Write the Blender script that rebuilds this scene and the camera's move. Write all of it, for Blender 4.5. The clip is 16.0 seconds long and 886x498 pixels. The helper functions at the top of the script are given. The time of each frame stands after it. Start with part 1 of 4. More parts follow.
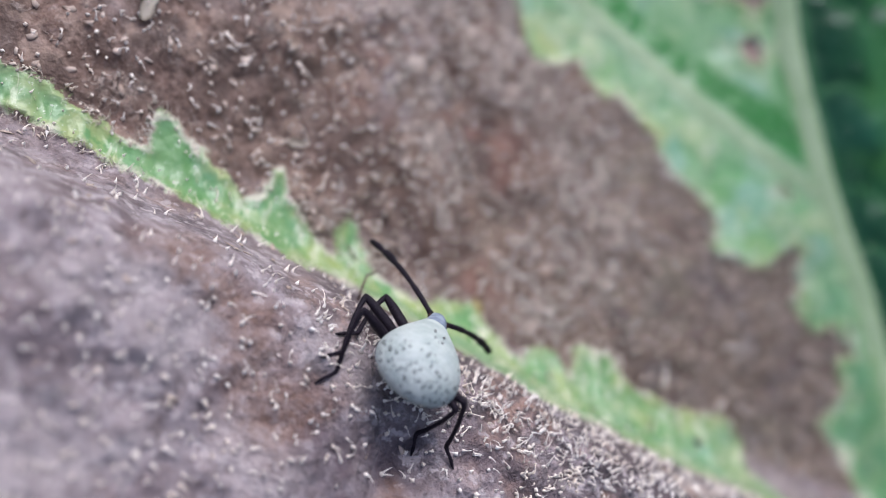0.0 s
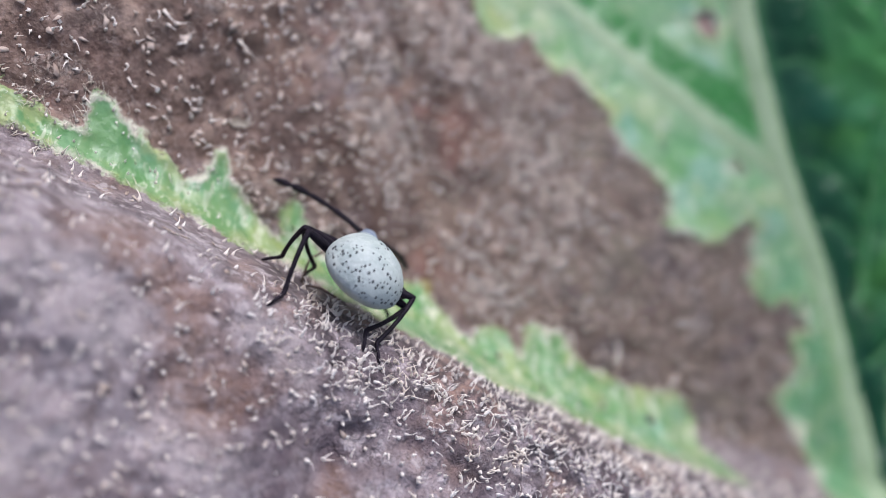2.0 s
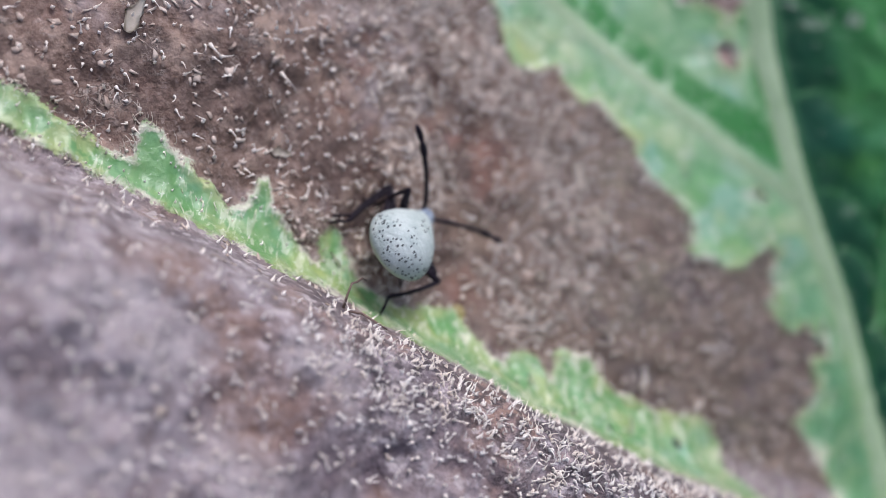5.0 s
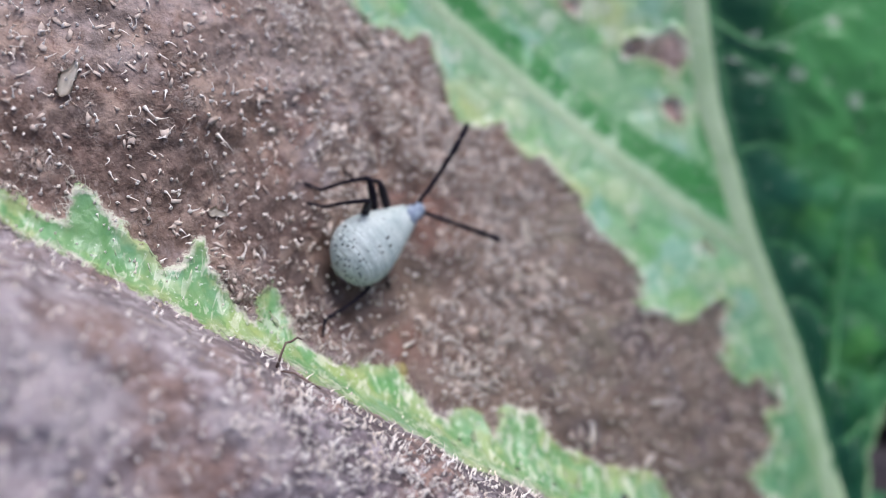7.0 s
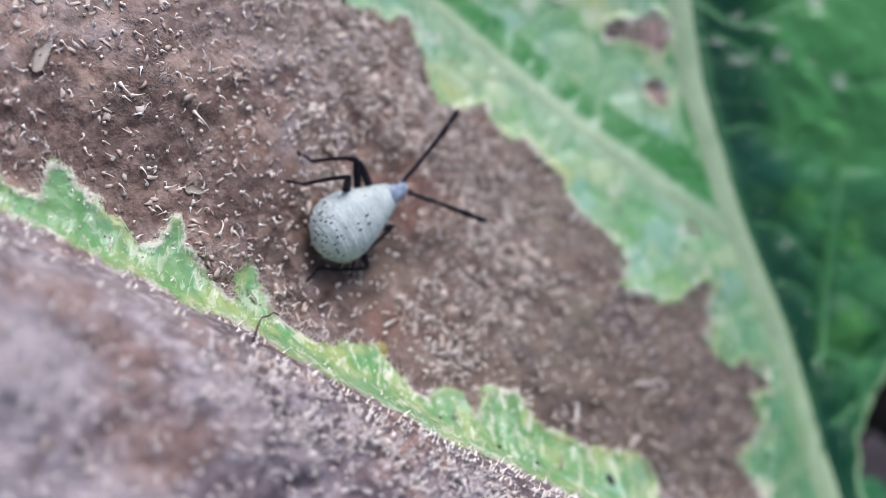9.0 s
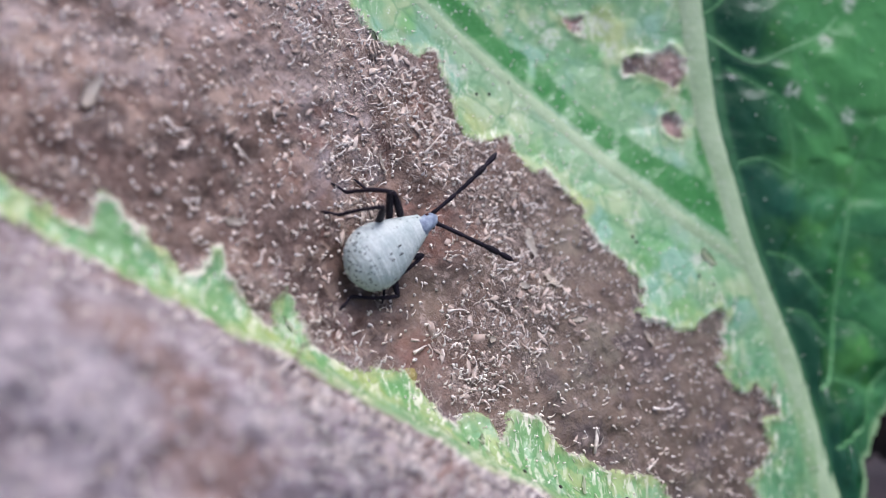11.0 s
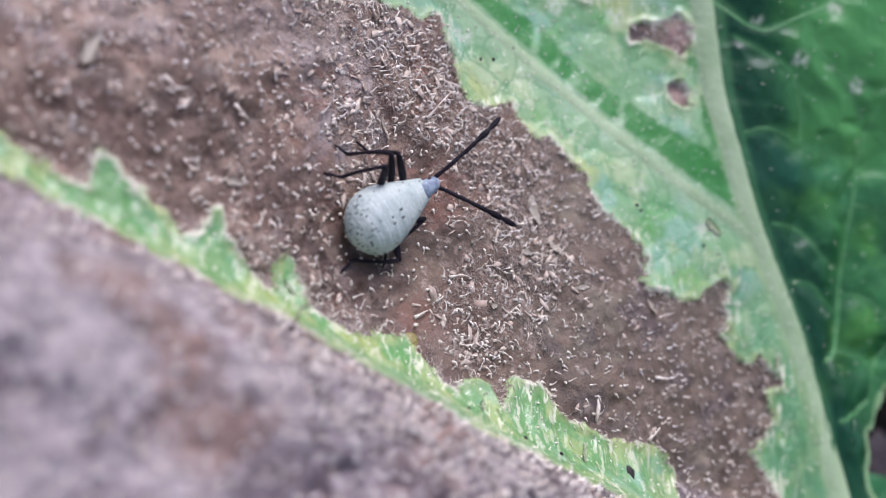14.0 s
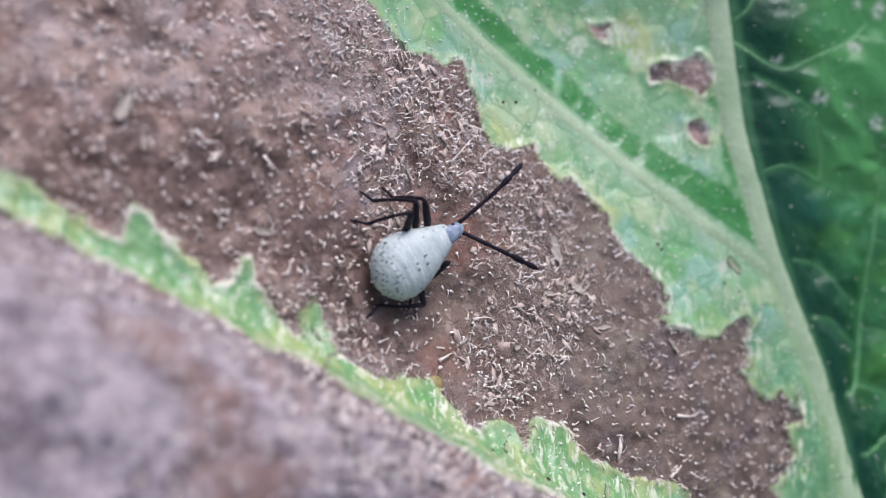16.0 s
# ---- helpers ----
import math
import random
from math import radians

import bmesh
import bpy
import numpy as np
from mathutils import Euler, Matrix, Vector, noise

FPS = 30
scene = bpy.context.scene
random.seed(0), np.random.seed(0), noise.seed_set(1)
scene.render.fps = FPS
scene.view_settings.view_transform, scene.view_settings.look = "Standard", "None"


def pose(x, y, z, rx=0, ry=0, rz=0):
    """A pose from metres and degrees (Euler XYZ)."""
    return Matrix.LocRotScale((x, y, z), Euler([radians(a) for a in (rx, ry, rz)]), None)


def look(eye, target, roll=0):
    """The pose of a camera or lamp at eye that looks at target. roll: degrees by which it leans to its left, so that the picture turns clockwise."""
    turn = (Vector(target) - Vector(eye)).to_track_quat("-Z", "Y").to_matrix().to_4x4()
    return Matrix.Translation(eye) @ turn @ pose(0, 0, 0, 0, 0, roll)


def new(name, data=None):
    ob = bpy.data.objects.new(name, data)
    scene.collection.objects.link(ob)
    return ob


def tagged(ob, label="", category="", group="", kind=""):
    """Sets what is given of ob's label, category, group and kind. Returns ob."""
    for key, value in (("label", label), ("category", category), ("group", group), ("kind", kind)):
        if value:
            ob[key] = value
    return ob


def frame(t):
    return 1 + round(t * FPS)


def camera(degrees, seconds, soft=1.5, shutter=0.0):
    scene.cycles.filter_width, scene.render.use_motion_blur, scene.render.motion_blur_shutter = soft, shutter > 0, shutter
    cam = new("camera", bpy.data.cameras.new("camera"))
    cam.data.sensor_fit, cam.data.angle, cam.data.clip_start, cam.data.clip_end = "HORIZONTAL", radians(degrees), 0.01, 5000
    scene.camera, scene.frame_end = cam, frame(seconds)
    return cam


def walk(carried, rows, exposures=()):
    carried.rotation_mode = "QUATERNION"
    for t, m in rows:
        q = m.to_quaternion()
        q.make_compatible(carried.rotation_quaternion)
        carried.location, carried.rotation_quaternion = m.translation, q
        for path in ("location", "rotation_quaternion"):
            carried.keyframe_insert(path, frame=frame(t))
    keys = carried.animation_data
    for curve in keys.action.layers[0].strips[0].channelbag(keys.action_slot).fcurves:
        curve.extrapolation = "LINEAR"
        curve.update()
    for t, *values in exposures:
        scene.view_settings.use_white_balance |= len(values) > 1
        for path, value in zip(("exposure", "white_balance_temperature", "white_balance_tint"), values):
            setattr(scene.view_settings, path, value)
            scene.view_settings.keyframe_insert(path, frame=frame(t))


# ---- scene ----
# ---- camera and its path (plan numbers are millimetres) ----
MM = 0.001
cam = camera(45.0, 16.0, soft=0.75)
PATH = [
    (0, (-1.55, -19.98, 32.01), (-2.67, -2.41, 0.61), -2.30),
    (0.5, (-0.43, -19.97, 31.75), (-1.69, -3.33, -0.14), -2.85),
    (1, (-0.44, -20.35, 31.12), (-1.15, -4.03, -0.96), -1.53),
    (1.5, (-0.97, -20.15, 31.44), (-1.39, -3.80, -0.63), -0.51),
    (2, (-0.56, -19.45, 31.87), (-0.92, -2.80, -0.05), -0.59),
    (2.5, (-0.47, -19.77, 31.78), (-0.99, -3.28, -0.21), -1.00),
    (3, (-1.49, -19.94, 31.76), (-1.99, -3.12, -0.06), -0.69),
    (3.5, (-3.18, -20.36, 31.53), (-3.45, -3.23, -0.14), 0.10),
    (4, (-2.30, -20.03, 31.70), (-2.50, -3.20, -0.12), 0.33),
    (4.2, (-1.91, -19.80, 32.16), (-2.30, -2.87, 0.39), -0.44),
    (6.3, (-1.74, -19.85, 32.82), (-1.89, -1.63, 1.77), -0.03),
    (6.5, (-1.90, -20.02, 32.65), (-2.17, -1.58, 1.73), -0.55),
    (7, (0.14, -19.66, 32.83), (-0.02, -0.79, 2.17), -0.60),
    (7.5, (0.64, -19.74, 32.42), (0.63, -0.97, 1.70), -0.32),
    (8, (0.84, -20.05, 31.87), (0.54, -1.85, 0.80), -1.12),
    (8.5, (2.48, -20.44, 32.05), (2.36, -1.28, 1.57), -0.77),
    (8.7, (1.43, -20.64, 32.00), (1.07, -1.37, 1.59), -1.65),
    (10.8, (0.14, -20.81, 33.26), (0.45, -1.48, 2.90), 0.65),
    (11, (-0.53, -20.80, 33.45), (-0.36, -1.19, 3.26), 0.19),
    (11.5, (-0.04, -20.63, 33.85), (-0.19, -0.93, 3.73), -0.15),
    (12, (0.13, -21.08, 33.12), (0.07, -1.42, 2.96), -0.09),
    (12.5, (0.00, -21.37, 32.91), (0.00, -1.76, 2.72), 0.00),
    (13, (0.44, -21.12, 32.59), (0.59, -1.66, 2.31), 0.21),
    (13.5, (-0.04, -21.23, 32.51), (-0.02, -1.91, 2.13), 0.07),
    (14, (-0.43, -21.18, 32.79), (-0.42, -2.05, 2.29), 0.30),
    (14.5, (-1.51, -21.10, 33.76), (-2.49, -1.69, 3.46), -2.05),
    (15, (-1.82, -21.66, 33.13), (-2.30, -2.40, 2.71), -0.64),
    (15.5, (-0.82, -21.50, 33.04), (-1.28, -2.33, 2.57), -0.86),
    (16, (-0.43, -20.35, 34.25), (-1.22, -1.11, 3.84), -1.89),
]
walk(cam, [(t, look(Vector(eye) * MM, Vector(target) * MM, roll)) for t, eye, target, roll in PATH], [(0, 0.30, 5970, 18), (2.8, 0.30, 5970, 18), (4.2, 0.24, 5970, 18), (6.3, 0.36, 5930, 18), (8.7, 0.42, 5930, 18), (10.8, 0.48, 5930, 22), (16, 0.46, 5930, 22)])
cam.data.dof.use_dof = True
cam.data.dof.aperture_fstop = 31.5

# ---- sky, light and exposure: an overcast day ----
world = bpy.data.worlds.new("overcast_sky")
scene.world = world
world.use_nodes = True
wn = world.node_tree
sky = wn.nodes.new("ShaderNodeTexSky")
sky.sky_type, sky.sun_disc = "NISHITA", False
sky.sun_elevation, sky.sun_rotation = radians(58), radians(25)
sky.air_density, sky.dust_density, sky.ozone_density = 1.0, 4.0, 1.0
wn.links.new(sky.outputs[0], wn.nodes["Background"].inputs[0])
wn.nodes["Background"].inputs[1].default_value = 0.11
sun = new("sun", bpy.data.lights.new("sun", "SUN"))
sun.data.energy, sun.data.angle, sun.data.color = 1.9, radians(28), (1.0, 0.98, 0.96)
sun.matrix_world = look((0.4, 0.5, 1.0), (0, 0, 0))


# ---- material helpers ----
class Nodes:
    """A small wrapper to wire node materials."""

    def __init__(self, name):
        self.mat = bpy.data.materials.new(name)
        self.mat.use_nodes = True
        self.tree = self.mat.node_tree
        self.bsdf = self.tree.nodes["Principled BSDF"]
        coord = self.tree.nodes.new("ShaderNodeTexCoord")
        self.mm = self.vec("SCALE", coord.outputs["Object"], 1 / MM)

    def put(self, socket, value):
        if isinstance(value, bpy.types.NodeSocket):
            self.tree.links.new(value, socket)
        elif isinstance(value, tuple) and len(value) == 3 and socket.type == "RGBA":
            socket.default_value = (*value, 1.0)
        else:
            socket.default_value = value

    def vec(self, kind, a, b):
        n = self.tree.nodes.new("ShaderNodeVectorMath")
        n.operation = kind
        self.put(n.inputs[0], a)
        self.put(n.inputs["Scale"] if kind == "SCALE" else n.inputs[1], b)
        return n.outputs[0]

    def math(self, kind, a, b=0.0, c=0.0):
        n = self.tree.nodes.new("ShaderNodeMath")
        n.operation = kind
        for socket, value in zip(n.inputs, (a, b, c)):
            self.put(socket, value)
        return n.outputs[0]

    def noise(self, scale, detail=3.0, rough=0.55, offset=None, stretch=None, distort=0.0):
        at = self.mm
        if stretch:
            at = self.vec("MULTIPLY", at, stretch)
        if offset:
            at = self.vec("ADD", at, offset)
        n = self.tree.nodes.new("ShaderNodeTexNoise")
        self.put(n.inputs["Vector"], at)
        n.inputs["Scale"].default_value, n.inputs["Detail"].default_value, n.inputs["Roughness"].default_value = scale, detail, rough
        n.inputs["Distortion"].default_value = distort
        return n.outputs[0]

    def cells(self, scale, feature="F1", out="Distance", random_=1.0, warp=0.0):
        n = self.tree.nodes.new("ShaderNodeTexVoronoi")
        n.feature = feature
        at = self.mm
        if warp:
            push = self.tree.nodes.new("ShaderNodeTexNoise")
            self.put(push.inputs["Vector"], self.mm)
            push.inputs["Scale"].default_value = scale * 1.5
            at = self.vec("ADD", at, self.vec("SCALE", push.outputs["Color"], warp / scale))
        self.put(n.inputs["Vector"], at)
        n.inputs["Scale"].default_value, n.inputs["Randomness"].default_value = scale, random_
        return n.outputs[out]

    def step(self, value, lo, hi, a=0.0, b=1.0):
        n = self.tree.nodes.new("ShaderNodeMapRange")
        n.interpolation_type = "SMOOTHSTEP"
        for socket, v in zip(n.inputs, (value, lo, hi, a, b)):
            self.put(socket, v)
        return n.outputs[0]

    def mix(self, fac, a, b, kind="MIX"):
        n = self.tree.nodes.new("ShaderNodeMix")
        n.data_type, n.blend_type = "RGBA", kind
        self.put(n.inputs[0], fac)
        self.put(n.inputs[6], a)
        self.put(n.inputs[7], b)
        return n.outputs[2]

    def attr(self, name):
        n = self.tree.nodes.new("ShaderNodeAttribute")
        n.attribute_name = name
        return n.outputs["Fac"]

    def bump(self, height, dist, strength=1.0, normal=None):
        n = self.tree.nodes.new("ShaderNodeBump")
        n.inputs["Strength"].default_value, n.inputs["Distance"].default_value = strength, dist * MM
        self.put(n.inputs["Height"], height)
        if normal:
            self.put(n.inputs["Normal"], normal)
        return n.outputs[0]

    def done(self, color, rough=0.6, normal=None, specular=0.5):
        self.put(self.bsdf.inputs["Base Color"], color)
        self.put(self.bsdf.inputs["Roughness"], rough)
        self.put(self.bsdf.inputs["Specular IOR Level"], specular)
        if normal:
            self.put(self.bsdf.inputs["Normal"], normal)
        return self.mat


def blade_material():
    n = Nodes("leaf_blade_tissue")
    green, dark, fold, stripe, spot = (n.attr(k) for k in ("green", "lamina", "fold", "stripe", "blemish"))
    big, mid, fine = n.noise(0.22, 3), n.noise(0.9, 4, 0.6, (7, 3, 1)), n.noise(4.5, 4, 0.65, (1, 9, 4))
    speck = n.noise(11.0, 2, 0.5, (5, 5, 2))
    # dead tissue: brown, rusty and grey, weathered paler on the raised fold
    brown = n.mix(n.step(mid, 0.32, 0.68), (0.080, 0.046, 0.032), (0.205, 0.128, 0.090))
    rust = n.math("MULTIPLY", n.step(n.noise(0.42, 3, 0.5, (20, 4, 9)), 0.52, 0.66), n.step(n.attr("plan"), -4.0, -12.0, 0.1, 0.9))
    brown = n.mix(rust, brown, (0.20, 0.085, 0.056))
    brown = n.mix(n.math("MULTIPLY", n.step(big, 0.5, 0.66), 0.6), brown, (0.125, 0.095, 0.06))
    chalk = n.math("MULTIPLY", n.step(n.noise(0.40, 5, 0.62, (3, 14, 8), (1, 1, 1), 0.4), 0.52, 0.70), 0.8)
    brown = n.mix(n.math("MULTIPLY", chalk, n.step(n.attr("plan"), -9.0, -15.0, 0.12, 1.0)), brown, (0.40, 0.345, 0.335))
    # rotten streaks, deepened to put the shade of hollows into the colour
    brown = n.mix(n.math("MULTIPLY", n.attr("rot_shade"), 0.9), brown, (0.045, 0.023, 0.016))
    frost = n.math("MULTIPLY", n.attr("bloom"), n.step(n.noise(1.1, 5, 0.65, (6, 1, 13)), 0.34, 0.60))
    brown = n.mix(n.math("MULTIPLY", frost, 0.8), brown, (0.54, 0.46, 0.42))
    brown = n.mix(n.step(n.attr("plan"), -10.0, -3.0, 0.0, 0.72), brown, (0.130, 0.101, 0.070))
    brown = n.mix(n.step(n.attr("plan"), -13.0, -17.0, 0.0, 0.45), brown, n.mix(n.step(fine, 0.35, 0.62), (0.11, 0.062, 0.042), (0.30, 0.20, 0.155)))
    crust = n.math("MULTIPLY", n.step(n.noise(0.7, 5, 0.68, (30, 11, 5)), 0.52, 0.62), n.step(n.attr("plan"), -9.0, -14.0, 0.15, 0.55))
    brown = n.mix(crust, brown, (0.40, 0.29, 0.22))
    brown = n.mix(n.math("MULTIPLY", n.step(n.noise(0.55, 4, 0.6, (17, 29, 3)), 0.48, 0.62), 0.6), brown, (0.072, 0.046, 0.034))
    near_rib = n.step(n.attr("plan"), -8.0, -2.0)
    brown = n.mix(n.math("MULTIPLY", near_rib, n.step(n.noise(0.42, 4, 0.6, (51, 3, 8)), 0.50, 0.62, 0.0, 0.6)), brown, (0.21, 0.18, 0.125))
    brown = n.mix(n.math("MULTIPLY", near_rib, n.step(n.noise(0.5, 4, 0.6, (3, 57, 8)), 0.53, 0.64, 0.0, 0.6)), brown, (0.066, 0.052, 0.055))
    tangle = n.attr("tangle")
    # broken pale skin that clings to the dead tissue in shreds
    thread = n.math("ABSOLUTE", n.math("SUBTRACT", n.noise(1.9, 4, 0.65, (2, 6, 3), None, 1.2), 0.5))
    shred = n.math("MULTIPLY", n.step(thread, 0.045, 0.012), n.step(n.math("ADD", n.noise(0.7, 3, 0.6, (9, 1, 7)), n.math("MULTIPLY", tangle, 0.2)), 0.52, 0.66))
    brown = n.mix(n.math("MULTIPLY", shred, 0.75), brown, (0.50, 0.41, 0.34))
    scab = n.math("MULTIPLY", n.step(n.noise(2.6, 4, 0.7, (14, 3, 1)), 0.52, 0.60), n.step(n.math("ADD", n.noise(0.8, 3, 0.6, (4, 19, 1)), n.math("MULTIPLY", tangle, 0.22)), 0.50, 0.70, 0.02, 0.75))
    brown = n.mix(scab, brown, (0.40, 0.315, 0.26))
    grey = n.mix(n.step(mid, 0.3, 0.7), (0.20, 0.155, 0.16), (0.46, 0.40, 0.41))
    grey = n.mix(n.math("MULTIPLY", n.step(n.noise(0.3, 3, 0.55, (2, 2, 30)), 0.50, 0.66), 0.8), grey, (0.35, 0.215, 0.155))
    grey = n.mix(n.math("MULTIPLY", n.step(n.noise(0.55, 4, 0.6, (12, 2, 3)), 0.48, 0.60), 0.85), grey, (0.10, 0.078, 0.092))
    grey = n.mix(n.math("MULTIPLY", n.step(n.noise(0.8, 3, 0.6, (1, 25, 3)), 0.58, 0.72), 0.6), grey, (0.55, 0.50, 0.52))
    grey = n.mix(n.math("MULTIPLY", n.step(n.attr("plan"), -15.0, -22.0), n.step(n.noise(0.6, 4, 0.6, (1, 45, 3)), 0.35, 0.6, 0.1, 0.7)), grey, (0.46, 0.405, 0.415))
    grey = n.mix(n.math("MULTIPLY", n.step(n.noise(1.7, 4, 0.65, (9, 45, 3)), 0.47, 0.60), 0.55), grey, (0.14, 0.10, 0.10))
    grey = n.mix(n.math("MULTIPLY", n.step(n.noise(2.2, 3, 0.6, (9, 5, 43)), 0.54, 0.64), 0.7), grey, (0.66, 0.59, 0.58))
    grey = n.mix(n.math("MULTIPLY", n.attr("chalky"), n.step(mid, 0.25, 0.7, 0.35, 0.85)), grey, (0.46, 0.405, 0.40))
    grey = n.mix(n.math("MULTIPLY", n.attr("dusky"), n.step(mid, 0.2, 0.7, 0.85, 0.45)), grey, (0.115, 0.088, 0.105))
    grey = n.mix(n.math("MULTIPLY", n.attr("rusty"), n.step(fine, 0.3, 0.7, 0.75, 0.35)), grey, (0.23, 0.125, 0.075))
    brown = n.mix(n.math("MULTIPLY", n.attr("worn"), 0.92), brown, grey)
    # small dark spots between the crest's hairs, their shadows painted into the colour
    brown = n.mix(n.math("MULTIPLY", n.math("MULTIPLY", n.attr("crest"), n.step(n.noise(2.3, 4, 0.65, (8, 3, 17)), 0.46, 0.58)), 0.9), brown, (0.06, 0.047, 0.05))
    brown = n.mix(n.math("MULTIPLY", n.step(fine, 0.54, 0.75), 0.25), brown, (0.43, 0.37, 0.335))
    # low parts of the fine bump darkened, crevice shade painted into the colour
    brown = n.mix(n.math("MULTIPLY", n.step(fine, 0.45, 0.25), 0.38), brown, (0.045, 0.029, 0.026))
    brown = n.mix(n.math("MULTIPLY", n.attr("scar"), n.step(fine, 0.3, 0.65, 0.9, 0.4)), brown, (0.42, 0.285, 0.245))
    # living tissue
    fine_net = n.step(n.noise(5.5, 3, 0.6, (2, 61, 4)), 0.62, 0.70)
    net = n.cells(0.62, "DISTANCE_TO_EDGE", warp=0.6)
    pale_green = n.mix(n.step(n.noise(0.5, 2, 0.5, (7, 30, 1)), 0.3, 0.7), (0.13, 0.30, 0.115), (0.23, 0.40, 0.20))
    # bluish patches that paint the sky's reflection into the green
    pale_green = n.mix(n.math("MULTIPLY", n.step(n.noise(0.33, 3, 0.55, (31, 2, 2)), 0.50, 0.62), 0.7), pale_green, (0.23, 0.42, 0.30))
    pale_green = n.mix(n.math("MULTIPLY", n.step(n.noise(0.45, 3, 0.6, (11, 22, 2)), 0.50, 0.64), 0.75), pale_green, (0.40, 0.49, 0.26))
    pale_green = n.mix(n.math("MULTIPLY", n.step(n.noise(0.5, 3, 0.6, (5, 7, 21)), 0.56, 0.68), 0.65), pale_green, (0.13, 0.36, 0.10))
    pale_green = n.mix(n.math("MULTIPLY", n.step(n.attr("vein"), 1.3, 0.3), 0.6), pale_green, (0.31, 0.44, 0.26))
    pale_green = n.mix(n.math("MULTIPLY", n.step(net, 0.07, 0.0), 0.5), pale_green, (0.08, 0.24, 0.09))
    strip = n.step(n.attr("across"), -1.5, -4.0)
    strip = n.math("MAXIMUM", strip, n.step(n.attr("plan"), -14.0, -16.0))
    lush = n.math("MULTIPLY", strip, n.step(n.noise(0.6, 4, 0.6, (15, 7, 2), (1.2, 0.8, 1)), 0.36, 0.56))
    pale_green = n.mix(n.math("MULTIPLY", lush, 0.65), pale_green, (0.11, 0.265, 0.07))
    pale_green = n.mix(n.math("MULTIPLY", n.math("MULTIPLY", strip, n.step(n.noise(0.75, 4, 0.65, (5, 3, 62)), 0.52, 0.62)), 0.55), pale_green, (0.38, 0.43, 0.18))
    low_band = n.math("MULTIPLY", n.step(n.attr("across"), 0.5, -3.5), n.step(n.attr("plan"), 2.5, 5.0))
    pale_green = n.mix(n.math("MULTIPLY", low_band, n.step(mid, 0.3, 0.7, 0.75, 0.4)), pale_green, (0.085, 0.25, 0.115))
    pale_green = n.mix(n.math("MULTIPLY", stripe, 0.95), pale_green, (0.035, 0.20, 0.035))
    deep = n.mix(n.step(mid, 0.3, 0.7), (0.009, 0.078, 0.022), (0.024, 0.135, 0.035))
    quilt = n.cells(0.36, "DISTANCE_TO_EDGE", warp=0.7)
    deep = n.mix(n.math("MULTIPLY", n.step(quilt, 0.04, 0.0), 0.4), deep, (0.075, 0.25, 0.10))
    deep = n.mix(n.math("MULTIPLY", n.step(n.noise(0.4, 3, 0.5, (4, 40, 2)), 0.52, 0.68), 0.7), deep, (0.065, 0.23, 0.03))
    deep = n.mix(n.math("MULTIPLY", n.step(n.noise(0.3, 3, 0.5, (4, 4, 52)), 0.52, 0.68), 0.7), deep, (0.02, 0.13, 0.075))
    deep = n.mix(n.step(n.noise(1.8, 2, 0.4, (3, 8, 1)), 0.74, 0.80), deep, (0.40, 0.52, 0.36))
    # deep green lightens up the blade away from the midrib, darkest beside it
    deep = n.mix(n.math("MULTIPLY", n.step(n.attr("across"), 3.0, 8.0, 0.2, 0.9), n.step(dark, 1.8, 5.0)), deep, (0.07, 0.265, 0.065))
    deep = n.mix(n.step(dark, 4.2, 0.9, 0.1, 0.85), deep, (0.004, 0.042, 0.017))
    pale_green = n.mix(n.math("MULTIPLY", n.attr("lime"), 0.5), pale_green, n.mix(n.step(n.attr("plan"), -2.0, 0.0), (0.42, 0.45, 0.13), (0.20, 0.40, 0.075)))
    cell = n.attr("cell")
    deep = n.mix(n.math("MULTIPLY", n.step(n.math("ADD", cell, n.math("MULTIPLY", fine, 0.12)), 0.30, 0.06), 0.35), deep, (0.075, 0.24, 0.08))
    deep = n.mix(n.step(n.attr("margin"), 0.42, 0.12, 0.0, 0.8), deep, (0.27, 0.42, 0.20))
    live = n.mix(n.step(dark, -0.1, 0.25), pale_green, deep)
    beside = n.math("MULTIPLY", n.step(dark, -0.9, -0.6), n.step(dark, 0.2, 0.0))
    live = n.mix(n.math("MULTIPLY", beside, 0.7), live, (0.25, 0.37, 0.17))
    patch = n.noise(0.8, 3, 0.6, (40, 2, 6))
    yellow = n.step(n.math("ADD", green, n.math("MULTIPLY", patch, 2.4)), 1.75, 0.9)
    live = n.mix(n.math("MULTIPLY", yellow, 0.52), live, (0.45, 0.47, 0.20))
    # pale torn skin, its streaks also putting wet highlights into the colour
    torn = n.math("MULTIPLY", n.step(n.noise(1.9, 3, 0.6, (0, 9, 0), (2.2, 0.6, 0.9), 0.7), 0.52, 0.61), n.math("MULTIPLY", n.step(green, 1.9, 0.1), n.step(n.math("ADD", n.noise(0.42, 2, 0.5, (8, 8, 33)), n.step(n.attr("across"), -3.0, -6.0, 0.0, 0.08)), 0.46, 0.58)))
    torn = n.math("MULTIPLY", torn, n.math("MULTIPLY", n.step(n.attr("across"), -2.0, -4.0, 0.7, 1.0), n.step(n.attr("plan"), -10.0, -14.0, 1.0, 0.6)))
    live = n.mix(n.math("MULTIPLY", torn, 0.8), live, (0.72, 0.72, 0.55))
    # whitish specks and flecks that paint small glints into the green
    live = n.mix(n.step(speck, 0.73, 0.78, 0.0, 0.7), live, (0.75, 0.78, 0.68))
    live = n.mix(n.math("MULTIPLY", n.math("MULTIPLY", fine_net, n.step(dark, 0.1, -0.1)), 0.75), live, (0.62, 0.68, 0.55))
